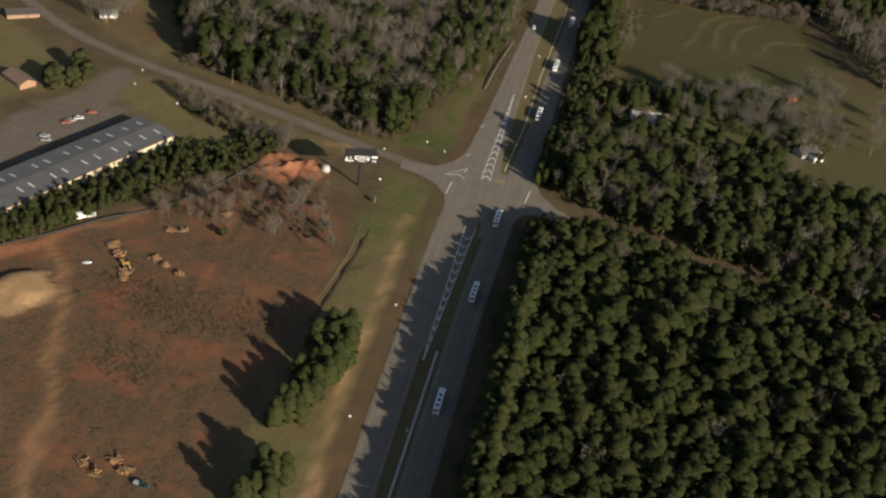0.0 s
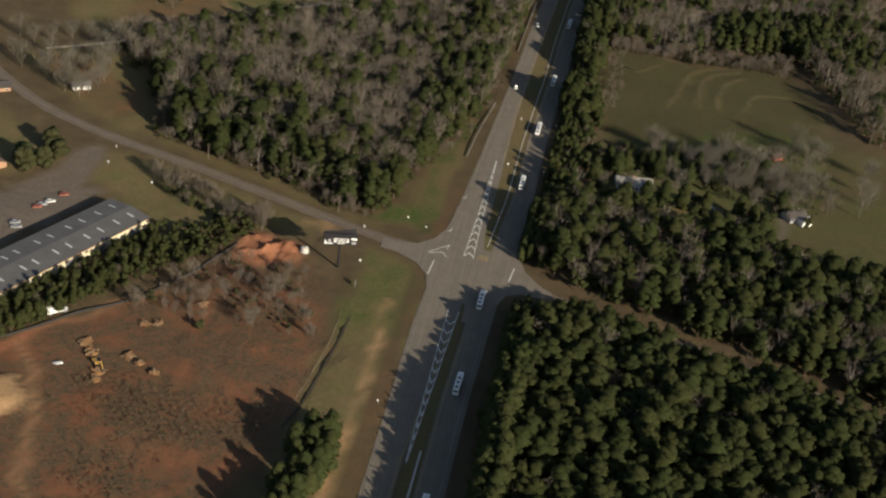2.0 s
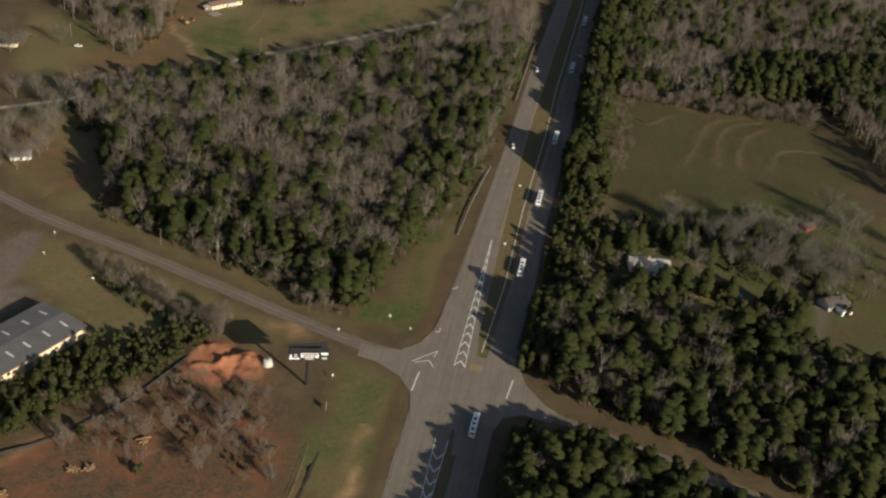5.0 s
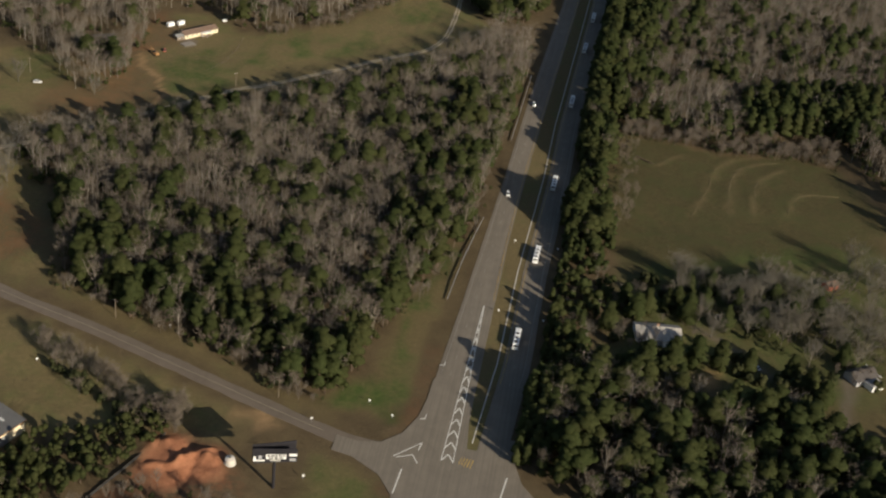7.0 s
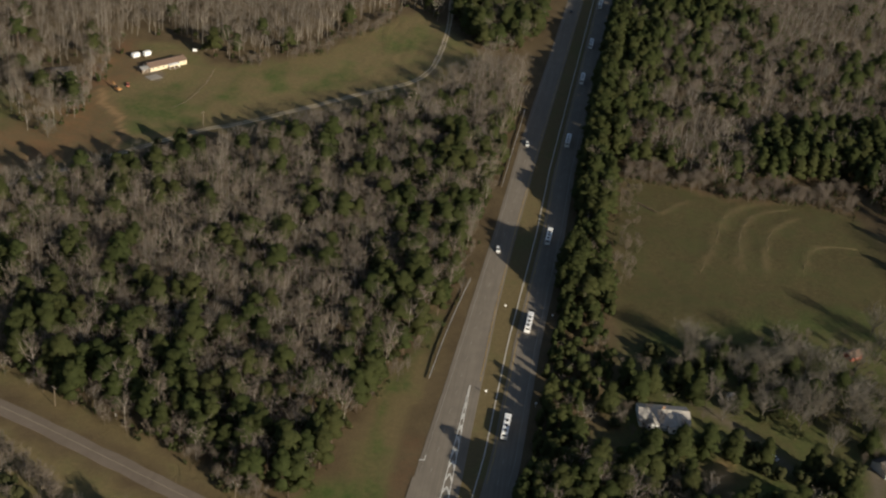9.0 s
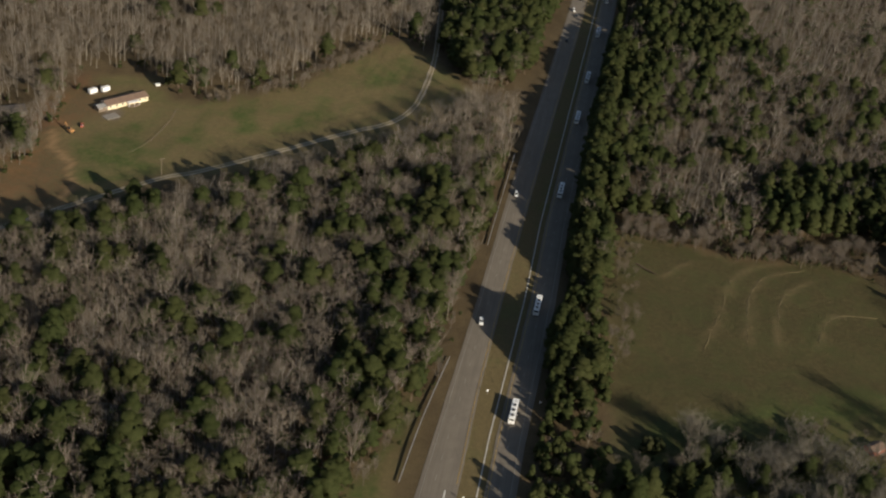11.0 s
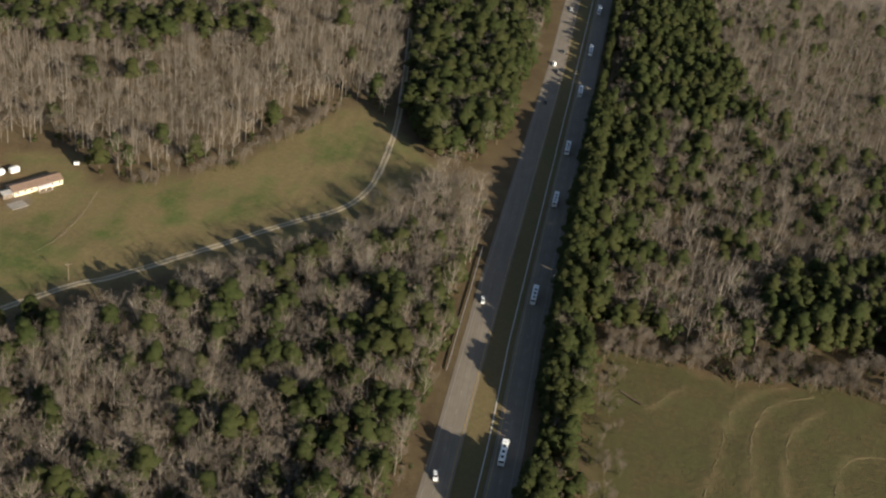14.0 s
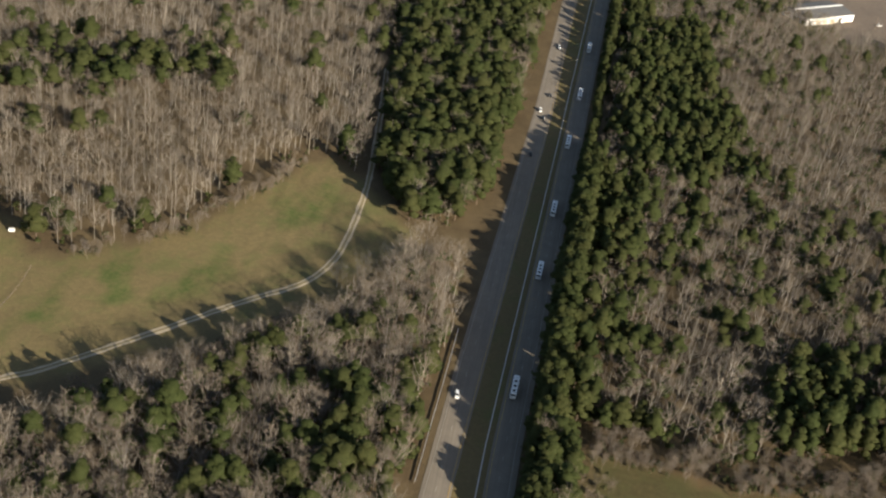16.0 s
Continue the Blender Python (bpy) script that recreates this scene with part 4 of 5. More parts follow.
forest("yard_grove", ("evergreens in the grove round a house", "leafless grove round a house on brown ground"),
       [(-372, 880), (-318, 880), (-296, 940), (-285, 870), (-277, 838), (-283, 818), (-296, 799), (-312, 813), (-330, 840), (-345, 843)], 7.0, 108, lambda x, y: 0.12 + 0 * x, holes=([(-322, 864), (-298, 864), (-298, 892), (-322, 892)],), size=(0.6, 0.95))
forest("mixed_wood", ("pines scattered in a winter hillside wood", "wide leafless grey-brown hillside wood"),
       [(-470, 905), (-360, 862), (-318, 880), (-296, 945), (-268, 958), (-238, 930), (-217, 940), (-183, 977), (-169, 1017), (-149, 1064), (-134, 1074), (-114, 1052), (-123, 1123), (-137, 1280), (-190, 1640), (-470, 1640)], 7.6, 105,
                lambda x, y: np.clip(0.03 + 0.42 * np.exp(-((y - 1115 - 0.5 * (x + 270)) / 30) ** 2) * band(-200 - x, 0, 20) + 0.22 * (ripple(x, y, 204, 70) > 1.0) + 0.5 * np.exp(-(away([(-236, 935), (-200, 965)], x, y) / 9) ** 2), 0.02, 0.95), far=True)
forest("pine_wood", ("bright green pine wood beside the highway", "leafless trees among the highway pines"),
       [(-104, 1050), (-86, 1018), (-62, 1016), (-50, 1060), (-43, 1176), (-38, 1340), (-28, 1640), (-180, 1640), (-134, 1280), (-115, 1123)], 6.6, 106, lambda x, y: np.clip(0.82 - 0.55 * (ripple(x, y, 205, 40) > 0.4), 0.1, 1), far=True, bush=0.6, grown=(1.6, 2.5))
forest("mixed_wood", ("dark pines in and beside a winter wood", "wide leafless brown wood beyond the meadow"),
       [(-3, 874), (14, 876), (30, 884), (50, 878), (67, 873), (98, 883), (143, 906), (168, 835), (182, 772), (330, 740), (360, 1640), (28, 1640), (20, 1358), (12, 1180), (8, 1060), (0, 960)], 7.5, 107,
                lambda x, y: np.clip(0.18 + 0.5 * band(40 - x + 0.02 * (y - 900), 0, 18) + 0.9 * inside([(18, 1130), (24, 1340), (74, 1360), (98, 1140), (60, 1090)], x, y) + 0.9 * inside([(83, 886), (87, 930), (120, 962), (200, 975), (200, 900)], x, y) + 0.34 * ripple(x, y, 206, 60) - 0.5 * inside([(72, 1180), (110, 1110), (170, 1080), (250, 1100), (250, 1500), (100, 1400)], x, y), 0.03, 0.95),
                far=True, bush=0.4, grown=(1.0, 2.4), slim=0.82, holes=([(140, 1480), (170, 1436), (192, 1404), (310, 1430), (330, 1640), (150, 1640)],))


def ground_at(x, y):
    return float(base_height(np.array(float(x)), np.array(float(y))))


def put(ob, x, y, turn=0.0, sink=0.1, scale=1.0):
    """A copy of a thing, standing on the ground."""
    return copy_thing(ob, pose(x, y, ground_at(x, y) - sink, 0, 0, turn) @ Matrix.Scale(scale, 4))


def away_with(ob):
    """Removes a pattern once its copies stand."""
    for o in (*ob.children_recursive, ob):
        bpy.data.objects.remove(o)


# ---- single trees ----
def plant_row(name, shapes, wood, leaf, label, group, places, size=(0.85, 1.1), seed=0):
    g = np.random.RandomState(seed)
    patterns = [single(name, s, wood, leaf, label, 0.15 + 0.7 * k / max(1, len(shapes) - 1)) for k, s in enumerate(shapes)]
    for x, y, *height in places:
        k, turn, share = g.randint(len(patterns)), g.uniform(0, 360), g.uniform(*size)
        tagged(put(patterns[k], x, y, turn, 0.1, height[0] / shapes[k][0][:, 2].max() if height else share), group=group)
    for p in patterns:
        away_with(p)


DENSE_PINES = [pine_shape(120 + k, 20, 4.6 + 0.3 * (k % 3), 0.06, 20, 260, 0.3, 0.82) for k in range(5)]
EDGE_PINES = [pine_shape(125 + k, 20, 4.6 + 0.3 * (k % 3), 0.36, 14, 200, 0.3) for k in range(6)]
TALL_PINES = [pine_shape(130 + k, 19, 6.2, 0.12, 22, 330, 0.45) for k in range(4)]
YARD_TREES = [bare_shape(140 + k, 12 + k, 8.2, 18, 230, 0.14, 0.36) for k in range(5)]
SLIM_TREES = [bare_shape(150 + k, 6.5 + k, 3.2, 8, 150, 0.12, 0.12) for k in range(4)]
THICKET = [bush_shape(160 + k, 3.6 + 0.6 * k, 2.6, 11, 110) for k in range(3)]
row = np.random.RandomState(7)


def roadside(lo, hi, step, back):
    """Places of a row along the highway's east edge, each with the height of its tree."""
    out = []
    for y in np.arange(lo, hi, step):
        y = y + row.uniform(-0.3, 0.3) * step
        x = float(spread(R_EDGE, y)) + R_WIDE + back + row.uniform(-1.2, 1.8)
        out.append((x, y, float(tallest(x, y)) * row.uniform(0.88, 1.02)))
    return out


plant_row("pine_tree", DENSE_PINES, BARK, NEEDLES_DENSE, "tall dense pine with branches to the ground, beside the highway", "pines along the highway",
          [(-14.5 + row.uniform(-1.5, 1.0), y + row.uniform(-1.5, 1.5), float(tallest(-14.5, y)) * row.uniform(0.85, 1.0)) for y in np.arange(262, 512, 4.4)]
          + [(-9.5 + row.uniform(-1, 1.5), y, float(tallest(-9.5, y)) * row.uniform(0.85, 1.0)) for y in np.arange(264, 512, 5.5)] + roadside(552, 606, 5.0, 4.0) + roadside(554, 606, 6.0, 8.5), seed=1)
plant_row("pine_tree", EDGE_PINES, BARK, NEEDLES, "tall pine with a bare lower stem, beside the highway", "pines along the highway",
          roadside(734, 772, 4.0, 4.0) + roadside(813, 870, 5.0, 4.0) + roadside(872, 1120, 4.2, 4.2) + roadside(735, 772, 5.0, 8.5) + roadside(816, 870, 6.5, 8.5) + roadside(874, 1120, 7.5, 9.0) + roadside(1122, 1420, 7.0, 4.6), seed=12)
plant_row("pine_tree", DENSE_PINES, BARK, NEEDLES_DENSE, "young dense pine beside the highway", "young pines along the highway", roadside(612, 732, 8.5, 5.0) + roadside(776, 812, 9.0, 5.0), seed=11)
plant_row("pine_tree", TALL_PINES, BARK, NEEDLES_DENSE, "tall pine in a clump on the roadside verge", "pines on the verge",
          [(-75, 395), (-79, 388), (-73, 384), (-80, 379), (-75, 374), (-82, 369), (-76, 364), (-83, 358), (-78, 352), (-85, 347), (-80, 340), (-88, 335), (-84, 376), (-87, 362), (-86, 384), (-82, 394), (-76, 309), (-82, 303), (-78, 297), (-86, 292), (-84, 309), (-77, 391), (-76, 379), (-79, 369), (-79, 358), (-81, 348), (-84, 340), (-73, 378), (-83, 352), (-87, 341), (-80, 385), (-74, 369), (-80, 308), (-80, 300), (-83, 297)], (0.58, 0.74), 2)
plant_row("pine_tree", TALL_PINES, BARK, NEEDLES, "single pine standing by a yard", "yard pines",
          [(-206, 800), (-216, 806), (-225, 798), (-213, 793), (20, 676), (13, 655), (62, 640), (93, 641), (105, 625), (30, 674), (40, 679), (49, 673), (57, 685), (66, 672), (25, 667), (75, 641), (42, 637), (31, 634), (52, 640), (100, 634), (44, 684), (60, 700), (82, 676), (97, 684), (110, 694), (90, 700), (72, 690), (118, 660), (50, 696), (-298, 846), (-303, 853), (-292, 852), (-288, 845)], (0.6, 0.85), 3)
OAKS = [bush_shape(190 + k, 13.0 + k, 6.6, 22, 420) for k in range(2)]
plant_row("oak_tree", OAKS, BARK, HEDGE, "broad evergreen tree with a rounded crown by a brick house", "oaks by the brick house", [(-273, 554, 13), (-266, 560, 12), (-278, 560, 11), (-270, 577, 13), (-263, 571, 10)], seed=14)
plant_row("bare_tree", YARD_TREES, GREY_BARK, GREY_BARK, "large leafless spreading tree in a yard", "yard trees",
          [(55, 676), (77, 672), (68, 690), (100, 690), (92, 668), (84, 684), (120, 714), (107, 702), (95, 714), (75, 704), (112, 680), (60, 664), (127, 690), (135, 704), (103, 655), (142, 690), (118, 668), *[(row.uniform(52, 138), row.uniform(664, 722)) for _ in range(25)], *[(row.uniform(120, 185), row.uniform(655, 750)) for _ in range(14)], *[(row.uniform(45, 100), row.uniform(690, 716)) for _ in range(10)], (-288, 648), (-281, 650), (-294, 647), (-297, 655), (-279, 659), (-284, 644), (-356, 781), (-366, 782), (-349, 786), (-360, 776), (-352, 778), (-310, 660), (-302, 672), (-295, 678), (-318, 672), (-342, 682), (-330, 668), (-322, 690), (-308, 690), (-288, 686), (-279, 668), (-284, 690), (-300, 700), (-352, 712), (-340, 706), (-331, 712), (-312, 728), (-300, 716), (-292, 708), (-322, 722),
           (-300, 850), (-292, 842), (-284, 836), (-310, 842), (-318, 852), (-296, 862), (-330, 800), (-285, 800), (-75, 975), (-84, 972), (-68, 984), (-94, 958), (-104, 947)], (0.75, 1.05), 4)
plant_row("bare_tree", SLIM_TREES, TWIGS, TWIGS, "small leafless tree on scrubby ground", "scrub trees",
          [(-180 + 1.5 * k + row.uniform(-6, 6), 455 + 0.9 * k + row.uniform(-10, 16)) for k in range(0, 46, 4)] + [(row.uniform(-130, -98), row.uniform(452, 492)) for _ in range(10)]
          + [(-212 + 4.2 * k, 571 - 2.1 * k + row.uniform(-3, 4)) for k in range(16)] + [(-146 + row.uniform(-5, 4), 540 + row.uniform(-8, 10)) for _ in range(9)], (0.85, 1.5), 5)
plant_row("evergreen_bush", THICKET, BARK, HEDGE, "rounded dark evergreen bush", "bushes",
          [(-146, 449), (-204 + 6, 556), (-190, 553), (-184, 548), (-176, 545), (-168, 541), (-160, 541), (-154, 548), (-178, 458), (-172, 462), (-152, 538), (-148, 546), (106, 632), (98, 625), (110, 612), (88, 636), (30, 640), (38, 638), (16, 646), (52, 648), (-170, 500), (-160, 505), *[(row.uniform(20, 62), row.uniform(674, 704)) for _ in range(14)], *[(row.uniform(60, 140), row.uniform(632, 650)) for _ in range(10)], *[(row.uniform(62, 130), row.uniform(664, 730)) for _ in range(12)]], (0.8, 1.5), 6)


def hedge_row():
    g = np.random.RandomState(8)
    x, y, _ = scatter([(-191, 513), (-177, 499), (-190, 462), (-214, 420), (-236, 398), (-244, 412), (-232, 428)], 3.5, 9)
    w = Wood()
    for k in range(len(x)):
        if g.uniform() < 0.55:
            w.plant(PINES_EDGE[g.randint(5)], x[k], y[k], g.uniform(0, 6.28), g.uniform(0.42, 0.62), g.uniform(0.7, 1.0), g.uniform(0.7, 0.95))
    x, y, _ = scatter([(-193, 515), (-168, 534), (-150, 545), (-147, 535), (-158, 507), (-174, 486), (-190, 462), (-214, 420), (-236, 398), (-244, 412), (-232, 428)], 4.4, 33)
    for a, b in zip(x, y):
        w.plant(BUSHES[g.randint(4)], a, b, g.uniform(0, 6.28), g.uniform(0.9, 1.7), g.uniform(0.5, 1))
    w.close("young_pine_belt", BARK, NEEDLES, "belt of young pines screening a warehouse")
    w, low = Wood(), Wood()
    thicket = [bare_shape(180 + k, 5.5 + k, 2.8, 7, 70, 0.12, 0.10) for k in range(4)]
    for poly, gap, seed in (([(-183, 456), (-166, 484), (-150, 516), (-140, 508), (-122, 502), (-101, 480), (-104, 452), (-128, 456), (-147, 449)], 5.6, 21), ([(-218, 573), (-170, 552), (-146, 548), (-142, 534), (-160, 532), (-190, 546)], 3.0, 22), ([(-191, 513), (-177, 499), (-214, 420), (-238, 400), (-232, 428)], 7.0, 23),
                            ([(-152, 586), (-110, 566), (-92, 566), (-104, 574), (-150, 596)], 2.6, 24), ([(-240, 640), (-226, 612), (-152, 586), (-150, 594), (-212, 614), (-232, 648)], 2.8, 25),
                            ([(16, 640), (18, 690), (50, 712), (120, 742), (150, 735), (150, 660), (134, 650), (112, 640), (84, 662), (56, 668), (46, 645)], 6.0, 34), ([(11, 745), (22, 748), (25, 800), (24, 862), (12, 866)], 4.2, 26), ([(15, 862), (44, 862), (63, 856), (120, 868), (140, 862), (146, 898), (60, 880), (15, 882)], 2.3, 27),
                            ([(-236, 925), (-217, 936), (-183, 973), (-169, 1013), (-150, 1060), (-141, 1052), (-160, 1003), (-175, 966), (-212, 929)], 3.2, 28), ([(-84, 620), (-80, 640), (-66, 683), (-59, 716), (-55, 780), (-50, 780), (-54, 716), (-60, 683), (-74, 640)], 4.0, 29),
                            ([(-262, 762), (-204, 795), (-147, 864), (-101, 915), (-96, 922), (-110, 922), (-150, 880), (-206, 812)], 4.0, 30)):
        x, y, _ = scatter(poly, gap, seed)
        keep = ripple(x, y, seed, 24) + g.normal(0, 0.4, len(x)) > -0.15
        for a, b in zip(x[keep], y[keep]):
            if g.uniform() < 0.28:
                low.plant(BUSHES[g.randint(4)], a, b, g.uniform(0, 6.28), g.uniform(0.5, 0.9), g.uniform(0, 1))
            else:
                w.plant(thicket[g.randint(4)], a, b, g.uniform(0, 6.28), g.uniform(0.6, 1.2), g.uniform(0, 1))
    w.close("thicket", TWIGS, TWIGS, "brown leafless thicket on rough ground")
    low.close("undergrowth", BARK, HEDGE, "low evergreen bushes in a thicket")
    w = Wood()
    pool = [bare_shape(170 + k, 1.3, 1.3, 3, 22, 0.1, 0.04) for k in range(5)]
    x, y, _ = scatter([(-215, 300), (-190, 400), (-160, 440), (-105, 470), (-98, 400), (-110, 330), (-104, 290)], 2.3, 10)
    patch = sum(np.exp(-((x - a) / b) ** 2 - ((y - c) / d) ** 2) for a, b, c, d in ((-139, 26, 386, 16), (-147, 16, 349, 13), (-114, 13, 396, 15), (-166, 12, 396, 12)))
    keep = 1.5 * patch + 0.35 * ripple(x, y, 77, 20) + g.normal(0, 0.3, len(x)) > 0.75
    for a, b in zip(x[keep], y[keep]):
        w.plant(pool[g.randint(5)], a, b, g.uniform(0, 6.28), g.uniform(0.3, 0.8), g.uniform(0, 1))
    dark = bare_wood("dead_brush_stems", (0.060, 0.050, 0.030), (0.120, 0.094, 0.056), (0.085, 0.068, 0.040))
    w.close("dead_brush", dark, dark, "low dead brush on red clay")


hedge_row()


# ---- buildings ----
def gable_house(name, label, x, y, turn, length, width, eave, ridge, wall, roof, windows=5, door=True, over=0.5):
    """A house with a pitched roof along its length, windows and a door."""
    h = thing(name, label, "building", x, y, ground_at(x, y) - 0.15, turn)
    l, w = length / 2, width / 2
    bm = box((-l, -w, 0), (l, w, eave))
    for sx in (-l, l):
        bm.faces.new([bm.verts.new(p) for p in ((sx, -w, eave), (sx, w, eave), (sx, 0, ridge))])
    part("wall", bm, wall, h)
    t = 0.18
    for s in (-1, 1):
        slope = (ridge - eave) / w
        a, b = (-l - over, s * (w + over), eave - slope * over), (-l - over, 0, ridge)
        c, d = (l + over, 0, ridge), (l + over, s * (w + over), eave - slope * over)
        bm = bmesh.new()
        lo = [bm.verts.new((p[0], p[1], p[2] + 0.02)) for p in (a, b, c, d)]
        hi = [bm.verts.new((p[0], p[1], p[2] + t)) for p in (a, b, c, d)]
        bm.faces.new(lo)
        bm.faces.new(hi[::-1])
        for i in range(4):
            bm.faces.new((lo[i], lo[(i + 1) % 4], hi[(i + 1) % 4], hi[i]))
        bmesh.ops.recalc_face_normals(bm, faces=list(bm.faces))
        part("roof", bm, roof, h)
    part("ridge_cap", rod((-l - over, 0, ridge + t), (l + over, 0, ridge + t), 0.14, sides=6), roof, h)
    for s in (-1, 1):
        for k in range(windows):
            wx = -l + length * (k + 0.5) / windows
            if door and s < 0 and k == windows // 2:
                part("door", box((wx - 0.5, -w - 0.06, 0.2), (wx + 0.5, -w + 0.02, min(2.3, eave - 0.2)), 0.02), TIMBER, h)
                continue
            win = part("window", box((wx - 0.65, s * w - 0.07, eave * 0.42), (wx + 0.65, s * w + 0.07, eave * 0.82), 0.02), WHITE, h)
            part("pane", box((wx - 0.55, s * w - 0.09, eave * 0.45), (wx + 0.55, s * w + 0.09, eave * 0.79)), GLASS, win)
    return h


def warehouse():
    u = Vector((-0.395, -0.919))
    length, width, eave, ridge = 120.0, 25.5, 5.6, 6.7
    c = Vector((-207, 525.5)) + u * length / 2
    h = thing("warehouse", "long low warehouse with grey metal roof and cream walls", "building", c.x, c.y, ground_at(c.x, c.y) - 0.2, math.degrees(math.atan2(u.y, u.x)))
    l, w = length / 2, width / 2
    bm = box((-l, -w, 0), (l, w, eave))
    for sx in (-l, l):
        bm.faces.new([bm.verts.new(p) for p in ((sx, -w, eave), (sx, w, eave), (sx, 0, ridge))])
    part("wall", bm, CREAM, h)
    slope = (ridge - eave) / w
    for s in (-1, 1):
        bm = bmesh.new()
        v = [bm.verts.new(p) for p in ((-l - 0.4, s * (w + 0.5), eave - slope * 0.5 + 0.08), (l + 0.4, s * (w + 0.5), eave - slope * 0.5 + 0.08), (l + 0.4, 0, ridge + 0.08), (-l - 0.4, 0, ridge + 0.08))]
        bm.faces.new(v if s < 0 else v[::-1])
        roof = part("roof", bm, TIN, h)
        for k in range(0, 25):
            x1 = -l + k * 5.0
            part("seam", rod((x1, s * (w + 0.5), eave - slope * 0.5 + 0.1), (x1, 0, ridge + 0.1), 0.07, sides=4), TIN, roof)
        for k in range(12):
            x0 = -l + 5 + k * (9.2 if k % 2 else 9.6)
            y0, y1 = s * 3.8, s * 8.2
            bm = bmesh.new()
            v = [bm.verts.new((x, y, ridge - abs(y) * slope + 0.17)) for x, y in ((x0, y0), (x0 + 1.0, y0), (x0 + 1.0, y1), (x0, y1))]
            bm.faces.new(v if s > 0 else v[::-1])
            part("skylight", bm, SKYLIGHT, h)
        part("gutter", box((-l, s * (w + 0.5) - 0.1, eave - 0.35), (l, s * (w + 0.5) + 0.1, eave - 0.1)), RUST if s > 0 else DARK_STEEL, h)
    for k in range(5):
        part("roller_door", box((-l + 8 + 20 * k, w - 0.05, 0.1), (-l + 12 + 20 * k, w + 0.06, 4.0)), STEEL, h)


warehouse()
gable_house("brick_house", "small tan brick house with a brown roof", -292, 552.5, -34, 17, 9, 2.9, 4.8, BRICK, SHINGLE_BROWN, 4)
gable_house("house", "house with a low black roof among trees", -331, 634, 35, 18, 10, 2.8, 4.4, BRICK, SHINGLE_DARK, 4)
gable_house("farm_house", "white farm house half hidden by bare trees", -288, 656, 30, 10, 6, 2.6, 4.0, WHITE, SHINGLE_GREY, 3)
gable_house("house", "pale house beneath large bare trees", -360, 789, 20, 14, 8, 2.8, 4.6, CREAM, SHINGLE_DARK, 4)
gable_house("house", "dark-roofed house hidden among bare trees", -310, 877, 35, 13, 9, 2.8, 4.4, TIMBER, SHINGLE_DARK, 4)


def mobile_home():
    h = gable_house("mobile_home", "long cream mobile home with a brown roof and porch", -261.5, 911, 53, 25, 7.6, 2.9, 4.1, CREAM, SHINGLE_BROWN, 7)
    porch = part("porch_roof", box((-1.2, -6.6, 2.55), (5.8, -3.6, 2.75), 0.03), WHITE, h)
    for x in (-1.0, 2.3, 5.6):
        part("post", box((x - 0.1, -6.5, 0), (x + 0.1, -6.3, 2.55)), WHITE, h)
    part("porch_floor", box((-1.2, -6.6, 0.0), (5.8, -3.82, 0.45), 0.03), TIMBER, h)
    part("steps", box((1.5, -7.6, 0.0), (3.0, -6.62, 0.25), 0.02), TIMBER, h)


mobile_home()


def house_a():
    h = gable_house("house", "white house with a pale grey cross-gabled roof", 35.5, 657.5, 9, 20, 11, 3.0, 5.2, WHITE, SHINGLE_PALE, 6)
    # a cross gable to the front, its ridge at right angles to the main one
    for x0, half, front in ((4.6, 3.0, -8.4), (-5.2, 2.6, -7.4)):
        part("front_wing", box((x0 - half, front, 0), (x0 + half, -5.52, 2.95)), WHITE, h)
        for side in (-1, 1):
            bm = bmesh.new()
            pts = [(x0, front - 0.4, 4.7), (x0, -0.6, 4.9), (x0 + side * (half + 0.4), -5.2, 2.95), (x0 + side * (half + 0.4), front - 0.4, 2.8)]
            lo = [bm.verts.new(p) for p in pts]
            hi = [bm.verts.new((p[0], p[1], p[2] + 0.16)) for p in pts]
            bm.faces.new(lo)
            bm.faces.new(hi[::-1])
            for i in range(4):
                bm.faces.new((lo[i], lo[(i + 1) % 4], hi[(i + 1) % 4], hi[i]))
            bmesh.ops.recalc_face_normals(bm, faces=list(bm.faces))
            part("wing_roof", bm, SHINGLE_PALE, h)
        for dx in (-1.2, 1.2):
            part("window", box((x0 + dx - 0.55, front - 0.05, 0.9), (x0 + dx + 0.55, front + 0.06, 2.2), 0.02), GLASS, h)
    part("porch_roof", box((-2.4, -7.0, 2.55), (1.5, -5.3, 2.75), 0.03), SHINGLE_PALE, h)
    for x in (-2.2, -0.4, 1.3):
        part("post", box((x - 0.08, -6.9, 0), (x + 0.08, -6.75, 2.55)), WHITE, h)
    part("porch_floor", box((-2.4, -7.0, 0), (1.5, -5.52, 0.35), 0.03), CONCRETE, h)
    part("chimney", box((-0.5, 0.4, 4.2), (0.5, 1.3, 6.2), 0.04), BRICK, h)


house_a()


def house_b():
    h = gable_house("house", "weathered grey-roofed house with white trim", 125, 652, 35, 12, 8, 3.0, 5.2, SILVER, SHINGLE_DARK, 4)
    part("side_wing", box((-2, -9.5, 0), (4.5, -4.52, 2.9)), WHITE, h)
    part("wing_roof", box((-2.4, -9.9, 2.92), (4.9, -4.3, 3.6), 0.0, 0.45), SHINGLE_GREY, h)
    part("fascia", box((6.9, -4.9, 2.7), (7.15, 5.0, 3.05)), WHITE, h)


